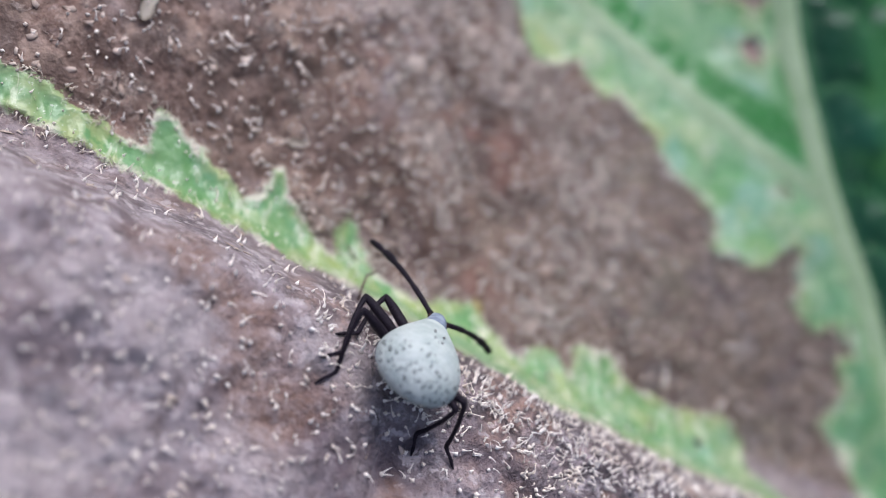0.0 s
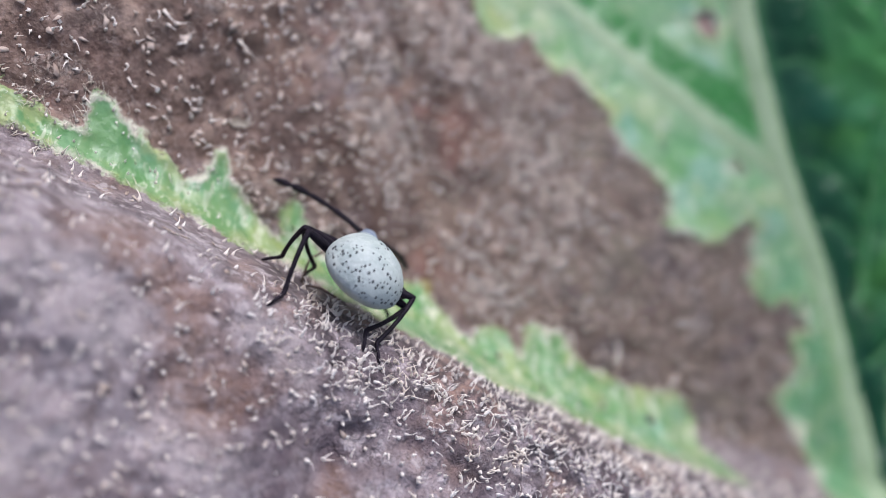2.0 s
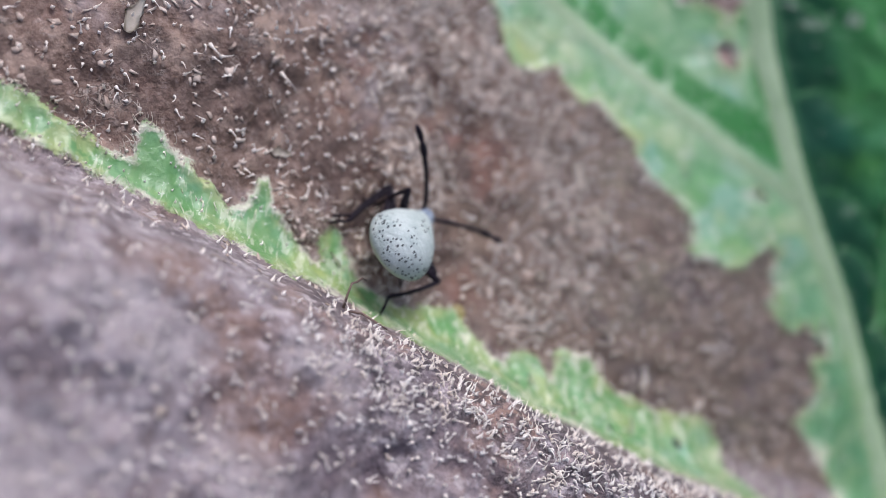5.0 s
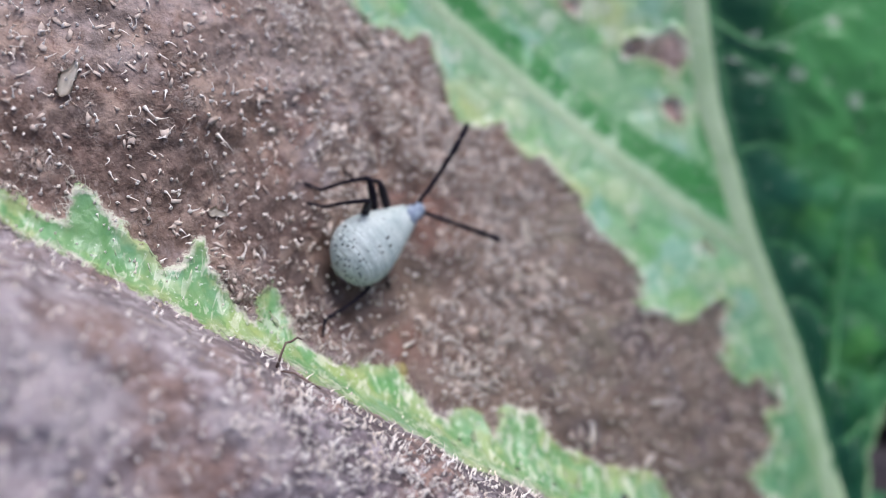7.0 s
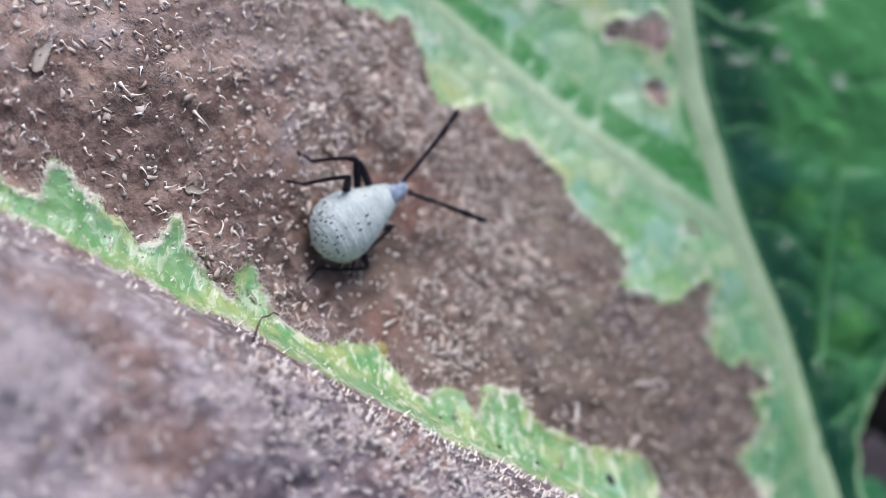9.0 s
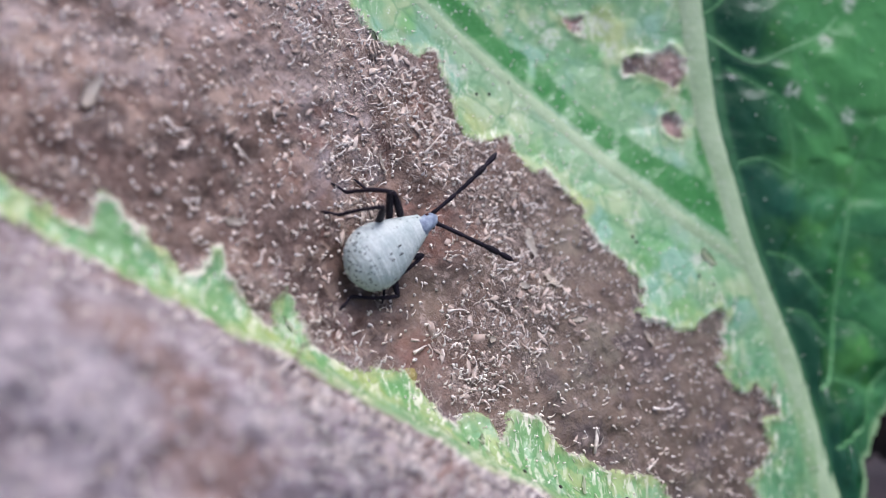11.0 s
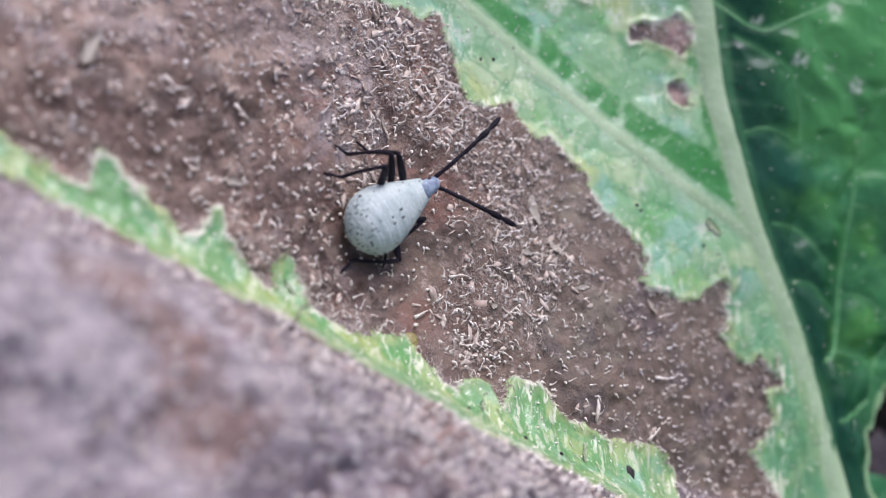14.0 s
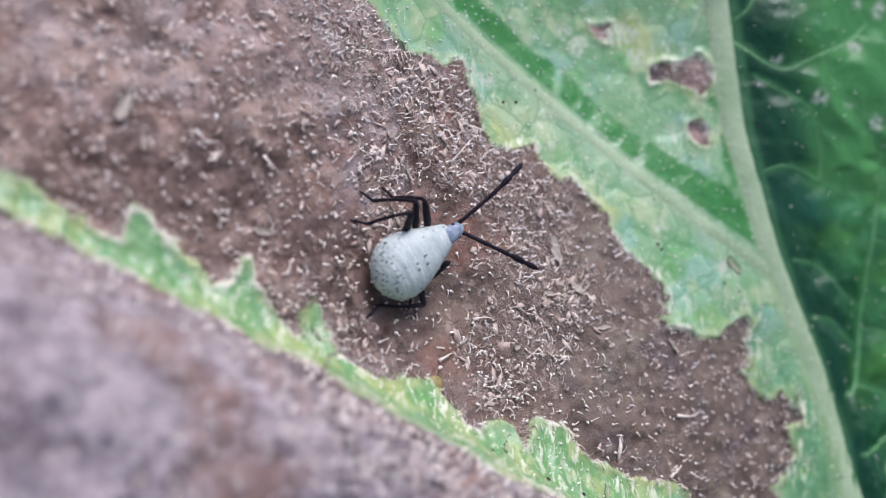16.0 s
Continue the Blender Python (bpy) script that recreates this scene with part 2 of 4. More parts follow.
    live = n.mix(n.math("MULTIPLY", spot, n.step(n.noise(4.0, 3, 0.6, (3, 3, 71)), 0.35, 0.6)), live, (0.50, 0.55, 0.42))
    edge = n.math("ADD", green, n.math("MULTIPLY", n.math("SUBTRACT", n.noise(3.0, 4, 0.7, (1, 3, 4)), 0.5), 0.8))
    color = n.mix(n.step(edge, -0.03, 0.06), brown, live)
    rim = n.math("MULTIPLY", n.step(edge, -0.1, 0.03), n.step(edge, 0.25, 0.06))
    rim = n.math("MULTIPLY", rim, n.step(patch, 0.46, 0.62))
    color = n.mix(n.math("MULTIPLY", rim, 0.8), color, (0.66, 0.63, 0.50))
    rough = n.math("ADD", n.step(green, -0.05, 0.1, 0.58, 0.22), n.math("MULTIPLY", mid, 0.20))
    relief = n.math("MULTIPLY", n.math("ADD", n.math("MULTIPLY", fine, 0.8), n.math("MULTIPLY", speck, 0.35)), n.step(green, 0.0, 0.25, 1.0, 0.22))
    relief = n.math("MULTIPLY", relief, n.math("ADD", n.math("MULTIPLY", n.math("MAXIMUM", tangle, n.attr("worn")), 0.6), 0.55))
    relief = n.math("ADD", relief, n.math("MULTIPLY", n.step(net, 0.0, 0.35), 0.22))
    relief = n.math("ADD", relief, n.math("MULTIPLY", n.math("MULTIPLY", shred, n.step(green, 0.0, 0.1, 1.0, 0.0)), 0.35))
    relief = n.math("ADD", relief, n.math("MULTIPLY", n.math("MULTIPLY", n.step(quilt, 0.0, 0.55), n.step(dark, 0.5, 1.5)), 0.5))
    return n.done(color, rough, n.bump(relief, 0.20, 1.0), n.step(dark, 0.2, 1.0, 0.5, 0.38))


def plain_material(name, a, b, scale=2.0, rough=0.5, bump=0.03, specular=0.5, fine=None):
    n = Nodes(name)
    color = n.mix(n.step(n.noise(scale, 4, 0.6), 0.3, 0.7), a, b)
    if fine:
        color = n.mix(n.step(n.noise(scale * 6, 3, 0.6, (3, 1, 2)), 0.55, 0.75), color, fine)
    return n.done(color, rough, n.bump(n.noise(scale * 5, 3, 0.6, (8, 8, 8)), bump), specular)


def wax_material():
    """Pale waxy bloom with black pits that thicken towards the rear."""
    n = Nodes("waxy_grey_cuticle")
    sep = n.tree.nodes.new("ShaderNodeSeparateXYZ")
    n.put(sep.inputs[0], n.mm)
    x = sep.outputs[0]
    color = n.mix(n.step(n.noise(1.6, 4, 0.6), 0.3, 0.7), (0.38, 0.45, 0.42), (0.50, 0.56, 0.52))
    color = n.mix(n.math("MULTIPLY", n.step(n.noise(9, 3, 0.6, (4, 1, 1)), 0.45, 0.7), 0.4), color, (0.62, 0.67, 0.64))
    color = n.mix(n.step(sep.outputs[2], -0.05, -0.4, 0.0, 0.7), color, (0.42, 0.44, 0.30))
    rear = n.math("ADD", n.step(x, 0.9, -0.4, 0.0, 0.03), n.step(x, -0.4, -1.6, 0.0, 0.30))
    pits = n.tree.nodes.new("ShaderNodeTexVoronoi")
    n.put(pits.inputs["Vector"], n.vec("MULTIPLY", n.vec("ADD", n.mm, n.vec("SCALE", n.noise(5.0, 2, 0.5, (3, 3, 9)), 0.06)), (0.7, 1.3, 1.0)))
    pits.inputs["Scale"].default_value = 7.0
    some = n.noise(4.0, 2, 0.5, (2, 7, 5))
    there = n.step(n.math("ADD", n.math("ADD", some, rear), n.math("ADD", n.step(sep.outputs[2], 0.1, -0.25, 0.0, -0.4), n.step(sep.outputs[2], 0.45, 0.85, 0.0, -0.07))), 0.61, 0.66)
    pit = n.math("MULTIPLY", n.step(pits.outputs["Distance"], 0.37, 0.27), there)
    color = n.mix(n.math("MULTIPLY", pit, 0.9), color, (0.022, 0.024, 0.028))
    seam = n.math("MULTIPLY", n.math("PINGPONG", n.math("ADD", x, 10.0), 0.21), 4.0)
    relief = n.math("ADD", n.noise(7, 3, 0.6), n.math("MULTIPLY", n.step(seam, 0.0, 0.3), 0.35))
    return n.done(color, 0.75, n.bump(relief, 0.05, 0.8), 0.25)


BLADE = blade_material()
RIB = plain_material("pale_green_rib", (0.25, 0.36, 0.19), (0.34, 0.45, 0.26), 0.6, 0.45, 0.05, fine=(0.42, 0.50, 0.33))
FINE_VEIN = plain_material("light_green_vein", (0.07, 0.24, 0.07), (0.15, 0.36, 0.14), 1.0, 0.45)
HAIR = plain_material("cream_leaf_hair", (0.84, 0.74, 0.62), (0.95, 0.90, 0.82), 0.8, 0.3)
FIBRE = plain_material("dry_pale_fibre", (0.55, 0.48, 0.38), (0.75, 0.70, 0.60), 1.5, 0.5)
SCRAP = plain_material("tan_skin_scrap", (0.36, 0.27, 0.21), (0.66, 0.56, 0.47), 0.9, 0.6)
FLAKE = plain_material("torn_white_skin", (0.36, 0.46, 0.24), (0.80, 0.80, 0.64), 1.1, 0.4)
DEAD = plain_material("dead_brown_skin", (0.10, 0.062, 0.048), (0.22, 0.15, 0.12), 1.4, 0.6, 0.08)
FRASS = plain_material("black_speck", (0.012, 0.010, 0.010), (0.035, 0.028, 0.025), 6, 0.6)
# near-black colour stands in for the leaf's shade on the soil
SOIL = plain_material("shade_darkened_soil", (0.003, 0.003, 0.003), (0.008, 0.007, 0.006), 0.4, 0.9, 0.6, 0.05)
WAX = wax_material()
HEAD = plain_material("blue_grey_head_skin", (0.16, 0.20, 0.27), (0.33, 0.40, 0.47), 4.0, 0.6, 0.03)
LEG = plain_material("black_leg_shell", (0.006, 0.004, 0.008), (0.014, 0.009, 0.017), 3.0, 0.5, 0.05, 0.2, fine=(0.026, 0.014, 0.026))
EYE = plain_material("dark_eye", (0.03, 0.012, 0.012), (0.06, 0.02, 0.02), 5, 0.2)

# ---- the leaf's own frame: s and t across its face, h off it ----
LEAF_O = Vector((7.84, 2.92, -4.46))
LEAF_N = Vector((0.425, -0.4155, 0.8042)).normalized()
LEAF_S = Vector((0, 1, 0)).cross(LEAF_N).normalized()
LEAF_T = LEAF_N.cross(LEAF_S)
LEAF_M = Matrix((LEAF_S, LEAF_T, LEAF_N)).transposed()
LEAF_A = np.array(LEAF_M)


def ridge_line(s):
    """Where the crest of the fold runs across the blade."""
    at = [-45, -24, -20, -16, -12, -8, -6.4, -4, -1.5, 1, 4, 8, 14, 30]
    across = [-4.5, -6.3, -6.7, -7.25, -8.1, -9.2, -9.75, -10.25, -10.6, -10.9, -11.15, -11.5, -12.1, -14]
    return sum(np.interp(s + k, at, across) for k in (-1.6, -0.8, 0, 0.8, 1.6)) / 5


def leaf_height(s, t):
    """Height of the blade: a gently bowed sheet with a rolled fold along one side."""
    s, t = np.asarray(s, float), np.asarray(t, float)
    u = (t - ridge_line(s)) * 0.95
    side = 1 / (1 + np.exp(np.clip(u / 0.404, -40, 40)))
    h = -0.252 - 0.02999 * s - 0.0262 * t + 0.001422 * s * s + 0.009026 * s * t + 0.0076 * t * t
    h = h + side * (4.932 - 0.174 * (np.sqrt(u * u + 1) - 1))
    swell = [0.29, -0.69, 0.46, 0.14, -0.52, -0.08, 1.28, 0.06, 1.3, -0.75, -0.55, -1.06, 0.23, 0.73, -0.21, -1.19, -0.5, 0.01, 0.01, 0.83, 0.22, 0.62, -0.18, 0.37]
    for k, a in enumerate(swell):
        h = h + a * np.exp(-((s + 26 - 8 * (k // 4)) ** 2 + (t + 14 - 8 * (k % 4)) ** 2) / 50)
    return h


def fold_side(s, t):
    u = (t - ridge_line(s)) * 0.95
    return 1 / (1 + np.exp(np.clip((u - 0.1) / 0.25, -40, 40)))


def to_world(s, t, h):
    """Metres in the world from millimetres in the leaf's frame; arrays allowed."""
    return (np.stack([s, t, h], -1) @ LEAF_A.T + np.array(LEAF_O)) * MM


def lattice(x, y, seed):
    """Smooth value noise in 0..1 on a unit lattice."""
    xi, yi = np.floor(x).astype(np.int64), np.floor(y).astype(np.int64)
    fx, fy = x - xi, y - yi
    fx, fy = fx * fx * (3 - 2 * fx), fy * fy * (3 - 2 * fy)

    def at(a, b):
        v = (a * 374761393 + b * 668265263 + seed * 1442695041) & 0xFFFFFFFF
        v = ((v ^ (v >> 13)) * 1274126177) & 0xFFFFFFFF
        return ((v ^ (v >> 16)) & 0xFFFF) / 65535.0

    return (at(xi, yi) * (1 - fx) + at(xi + 1, yi) * fx) * (1 - fy) + (at(xi, yi + 1) * (1 - fx) + at(xi + 1, yi + 1) * fx) * fy


def rough_noise(s, t, scale, seed, octaves=4):
    out, amp = 0.0, 0.5
    for k in range(octaves):
        out = out + amp * (lattice(s * scale * 2**k + 100, t * scale * 2**k + 100, seed + k) - 0.5)
        amp *= 0.55
    return out


def outline_distance(s, t, pts, closed=True):
    """Signed distance to a closed outline, positive inside; plain distance to an open line."""
    pts = np.array(pts, float)
    a = pts if closed else pts[:-1]
    b = np.roll(pts, -1, 0) if closed else pts[1:]
    best, inside = np.full(s.shape, 1e9), np.zeros(s.shape, bool)
    for (ax, ay), (bx, by) in zip(a, b):
        dx, dy = bx - ax, by - ay
        k = np.clip(((s - ax) * dx + (t - ay) * dy) / (dx * dx + dy * dy + 1e-9), 0, 1)
        best = np.minimum(best, np.hypot(s - ax - k * dx, t - ay - k * dy))
        if closed and abs(dy) > 1e-9:
            inside ^= ((ay > t) != (by > t)) & (s < dx * (t - ay) / dy + ax)
    return np.where(inside, best, -best) if closed else best


# outlines of the living and the dead tissue
STRIP_TOP = [(-24.3, -3.6), (-23.4, -4), (-22.6, -4.4), (-21.9, -4.4), (-21.9, -3), (-21.8, -3), (-21.2, -3.4), (-20.5, -3.9), (-19.6, -4.4), (-18.7, -5), (-18, -4.9), (-17.8, -4.1), (-17.6, -4), (-17.1, -4.7), (-16.7, -5.2), (-16, -5.7), (-15.4, -6.1), (-15.1, -4.7), (-14.9, -4.6), (-14.4, -5.5), (-13.8, -6.2), (-13.1, -6.6), (-12.2, -6.7), (-11, -6.6), (-9.9, -6.5), (-9.4, -7), (-8.8, -7.4), (-8.3, -7.9), (-7.8, -8), (-7.5, -7.6), (-7, -7.4), (-6.4, -7.5), (-6, -8.2), (-5.8, -8.2), (-5.6, -7.1), (-5.3, -6.9), (-4.7, -7.1), (-4.2, -7.1), (-3.6, -7.4), (-3.3, -8), (-2.8, -8.2), (-2, -8.3), (-1.1, -8.6), (0.1, -8.4), (1.5, -8.3), (2.5, -8.6), (3.1, -9.4), (3.3, -10.2)]
STRIP_LOW = [(-24, -5), (-22.2, -5.3), (-20.4, -5.8), (-19, -6.2), (-17.7, -6.5), (-16.4, -6.9), (-14.7, -7.1), (-13.7, -7.6), (-12.2, -8.1), (-10.6, -8.6), (-9.4, -9.1), (-7.7, -9.4), (-6.4, -9.7), (-4.7, -9.8), (-3.8, -10.2)]
BAND_EDGE = [(-14.6, 6.5), (-13.9, 6.2), (-13.2, 5.9), (-12.7, 5.6), (-11.8, 6.1), (-11.2, 5.9), (-10.6, 6.5), (-10.3, 6.4), (-9.9, 5.5), (-9.3, 5), (-9, 4.1), (-8.5, 3.5), (-7.7, 3.5), (-6.9, 3.8), (-6.4, 4), (-6.2, 3.4), (-5.7, 3.1), (-5.1, 2.8), (-4.4, 3), (-3.8, 2.5), (-3.1, 2.2), (-2.6, 1.7), (-2.2, 1.1), (-1.7, 0.6), (-0.8, 0.2), (-0.2, -0.3), (0.6, -0.8), (0.3, -1.8), (0.7, -2.2), (1.7, -2.2), (2.7, -2.2), (3.4, -2.1), (3.8, -1.5), (4.5, -0.8), (4.9, -1), (4.9, -1.7), (5.2, -2.7), (5, -3.2), (5.6, -3.8), (6.2, -4.2), (6.8, -4.1), (7, -3.6), (7.6, -3.9), (8.4, -4.5), (7.7, -5.1), (8.3, -6), (7.9, -6.9), (7.4, -7.7), (7.9, -8.3), (9.1, -9.2)]
MIDRIB = [(0.3, 13.2), (1.0, 11.6), (1.9, 9.3), (2.8, 7.0), (4.1, 4.7), (5.4, 2.5), (7.05, 0.3), (8.75, -1.9), (10.15, -4.2), (11.4, -6.5), (12.45, -8.3)]
SIDE_VEIN = [(5.5, 1.5), (4.8, 1.8), (2.3, 2.6), (-0.6, 3.7), (-3.4, 4.9), (-6.3, 6.2), (-8.3, 7.0), (-10.7, 7.9)]
MARGIN = [(22, 26), (21, 16), (19.5, 9), (17.5, 3), (15.6, -2.2), (14.7, -4.1), (14.3, -5.9), (14.4, -8.0), (15.5, -11), (17, -16), (14, -24)]
VEINS = [
    [(1.4, 11.0), (3.0, 10.4), (4.0, 10.3), (5.0, 11.1), (6.4, 12.2), (7.1, 13.3)],
    [(10.9, -3.1), (11.5, -2.3), (11.4, -0.2), (10.9, 2.6), (10.7, 4.4), (10.3, 6.7), (10.3, 8.7)],
    [(4.2, 5.8), (5.3, 6.3), (7.0, 6.1), (8.5, 5.9), (10.3, 6.4)],
    [(6.6, 2.3), (8.1, 2.4), (9.6, 1.5), (11.1, 1.3)],
    [(10.7, 4.3), (12.5, 4.4), (14.5, 4.9)],
    [(11.3, 0.3), (12.7, 0.3), (14.4, -0.6), (15.6, -0.7)],
    [(11.5, -2.4), (12.8, -2.4), (14.0, -2.6)],
    [(12.1, -5.5), (13.2, -4.9), (14.0, -4.0), (14.0, -2.6), (14.8, -1.0)],
    [(5.5, 11.3), (6.7, 10.1), (7.5, 9.5), (8.3, 9.0), (9.6, 8.0)],
    [(2.8, 9.7), (5.4, 8.9), (6.1, 8.1), (7.7, 8.0)],
    [(8.3, 0.1), (9.3, 0.2), (10.4, -0.3), (11.3, -0.6)],
    [(6.1, 8.1), (6.8, 7.0), (7.0, 6.1)],
    [(7.5, 9.5), (9.8, 9.1), (10.9, 9.7), (13.5, 10.2)],
    [(0.9, 11.6), (1.65, 12.4), (2.1, 14.2)],
]
# rusty, dusky and pale blotches on the worn outside of the fold: place and reach
RUSTY = [([(-18.9, -9.4), (-18.2, -10.6), (-17.4, -11.2)], 0.85), ([(-22.1, -7.3), (-20.7, -7.5)], 0.6), ([(-19.8, -8.3), (-19.2, -8.9)], 0.45), ([(-14.2, -12.6), (-13.4, -13.4)], 0.5)]
DUSKY = [([(-24.4, -10.3), (-23.4, -11.0)], 1.1), ([(-15.9, -13.0), (-15.0, -12.0)], 0.9), ([(-13.4, -9.9), (-11.6, -11.0)], 0.8), ([(-17.3, -10.3), (-16.2, -10.9)], 0.55), ([(-20.7, -13.5), (-19.0, -14.2)], 0.9), ([(-20.6, -6.7), (-20.0, -7.0)], 0.4), ([(-10.2, -12.2), (-8.6, -12.6)], 0.6)]
LIME = [([(1.2, -1.6), (3.2, -1.2)], 0.75), ([(7.6, -6.9), (8.8, -6.7)], 0.5), ([(-2.8, 10.2), (-1.6, 9.9)], 0.7), ([(-8.8, 4.9), (-7.9, 4.1)], 0.5), ([(-3.3, 2.5), (-2.6, 2.1)], 0.35), ([(-16.0, -5.9), (-14.8, -6.8)], 0.5), ([(-12.6, -7.0), (-11.4, -7.3)], 0.3)]
SCARS = [([(0.3, 9.0), (0.6, 9.2)], 0.42), ([(0.9, 6.6), (1.0, 6.8)], 0.38), ([(-4.3, 9.9), (-4.1, 10.0)], 0.3)]
CHALKY = [([(-21.4, -9.0), (-20.4, -9.6)], 1.0), ([(-23.4, -12.4), (-22.0, -12.9)], 1.1), ([(-23.4, -8.6), (-22.6, -9.0)], 0.8), ([(-18.4, -12.0), (-17.6, -12.6)], 0.7), ([(-16.9, -9.0), (-15.8, -9.6)], 0.5)]
HOLES = [
    [(-1.7, 9), (-1.1, 9.4), (-0.3, 9.6), (0.2, 10.1), (0.8, 9.7), (1, 9), (0.8, 8.4), (0.3, 8.6), (-0.7, 8.6), (-1.5, 8.4)],
    [(0.5, 6.9), (0.9, 7.2), (1.3, 6.8), (1.4, 6.3), (0.9, 6.3)],
    [(-4.7, 10), (-3.9, 10.3), (-3.8, 9.6), (-4.4, 9.7)],
]
PALE_SPOTS = [(6.7, 12.1, 0.4), (3.4, 10.7, 0.33), (5.7, 9.5, 0.45), (6.3, 13.9, 0.4), (7.3, 13.9, 0.42), (8.8, 9.2, 0.45), (7.3, 9.5, 0.3), (3.4, 1.1, 0.6), (9.9, 6.9, 0.35), (-3.2, 10.2, 0.7), (-5.0, 9.0, 0.6), (-5.9, 9.4, 0.5), (-2.4, 9.3, 0.5), (-9.2, 6.0, 0.5), (-0.2, 2.2, 0.5)]


# darker rotten streaks on the dead tissue, with the hollows' shade painted in
ROT_SHADE = [([(-23, -1.6), (-18, -2.4), (-15, -3.2), (-13.2, -4.6)], 1.5), ([(-24, 1.5), (-18, 0.6)], 0.9), ([(-13.0, -4.6), (-11.5, -5.4)], 0.8)]
# tangled flaky skin on the dead tissue
TANGLE = [([(-16, 5.6), (-12.4, 4.6), (-9.6, 3.0), (-6.4, 1.0)], 1.7), ([(-6.4, 1.0), (-5.0, -2.0), (-6.5, -5.5)], 1.9), ([(-14.5, 2.2), (-12.3, -0.2), (-11.2, -3.6)], 1.0), ([(-16.5, -5.2), (-12.5, -6.6)], 0.7)]
# chalky bloom on the dead tissue
BLOOM = [([(-30, 6.0), (-24, 4.6), (-18.5, 3.2), (-15.5, 2.2)], 1.5), ([(-16.8, 5.2), (-14.6, 3.2), (-13.0, 1.4), (-12.3, 0.4)], 0.5), ([(-28, 8.5), (-16, 6.6)], 3.6), ([(-27, 1.8), (-21, 1.2)], 1.0)]


def blotches(s, t, lines, seed):
    """How strongly blotches round some lines cover each point, with ragged edges."""
    out = np.zeros_like(s)
    for line, wide in lines:
        d = outline_distance(s, t, line, False) + rough_noise(s, t, 0.6, seed) * 2.0
        out = np.maximum(out, np.clip(1.35 - d / wide, 0, 1))
    return out


def vein_gap(s, t):
    """Distance to the nearest vein of the deep green half."""
    best = outline_distance(s, t, MIDRIB, False) - 0.55
    wave_s, wave_t = s + rough_noise(s, t, 0.5, 51) * 0.5, t + rough_noise(s, t, 0.5, 53) * 0.5
    for line in VEINS:
        best = np.minimum(best, outline_distance(wave_s, wave_t, line, False))
    return np.clip(best, 0, 9)


def tangle_at(s, t):
    out = np.zeros_like(s)
    for line, wide in TANGLE:
        d = outline_distance(s, t, line, False) + rough_noise(s, t, 0.5, 97) * 2.4
        out = np.maximum(out, np.clip(1.5 - d / wide, 0, 1))
    return out


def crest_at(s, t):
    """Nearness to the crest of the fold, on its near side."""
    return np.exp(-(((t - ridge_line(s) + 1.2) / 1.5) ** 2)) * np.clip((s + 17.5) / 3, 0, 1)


def blade_masks(s, t):
    jag = rough_noise(s, t, 1.3, 11) * 0.55
    strip = STRIP_TOP + [(4.6, -11.3), (2.0, -11.05), (-0.5, -10.75)] + STRIP_LOW[::-1] + [(-36, -2.5), (-36, -1.0)]
    band = BAND_EDGE + [(10.5, -12), (12, -20), (60, -20), (60, 60), (-24, 60), (-24, 14)]
    green = np.maximum(outline_distance(s, t, strip), outline_distance(s, t, band)) + jag
    for hole in HOLES:
        green = np.minimum(green, -outline_distance(s, t, hole) - jag * 0.6)
    # side of the midrib: positive on the deep green half
    half = [(-2.0, 30), (-0.6, 16)] + MIDRIB + [(14.3, -12), (18, -24), (80, -24), (80, 30)]
    lamina = outline_distance(s, t, half)
    vein = outline_distance(s, t, SIDE_VEIN, False)
    upper = outline_distance(s, t, SIDE_VEIN[::-1] + [(5.9, 40), (-30, 40)]) > 0
    half_w = np.interp(s, [-9, -6, -3, -1, 2, 4.6], [0.40, 0.50, 0.46, 0.5, 0.62, 0.70]) + 0.1 + rough_noise(s, t, 0.8, 41) * 0.3
    gaps = np.clip(np.abs(s + 5.7) / 0.25 - 0.4, 0, 1) * np.clip(np.abs(s + 1.4) / 0.2 - 0.3, 0, 1)
    stripe = np.clip((half_w - np.abs(vein - 0.48 - half_w)) / 0.22 + 0.2, 0, 1) * upper * (s < 5.2) * (lamina < -0.7) * gaps
    for line, wide in (([(0.8, 9.0), (1.4, 7.9)], 0.38), ([(2.1, 6.8), (3.0, 4.9)], 0.30)):
        stripe = np.maximum(stripe, np.clip((wide - outline_distance(s, t, line, False) + rough_noise(s, t, 0.9, 43) * 0.5) / 0.22, 0, 1))
    return green, lamina, np.clip(stripe * 1.4, 0, 1)


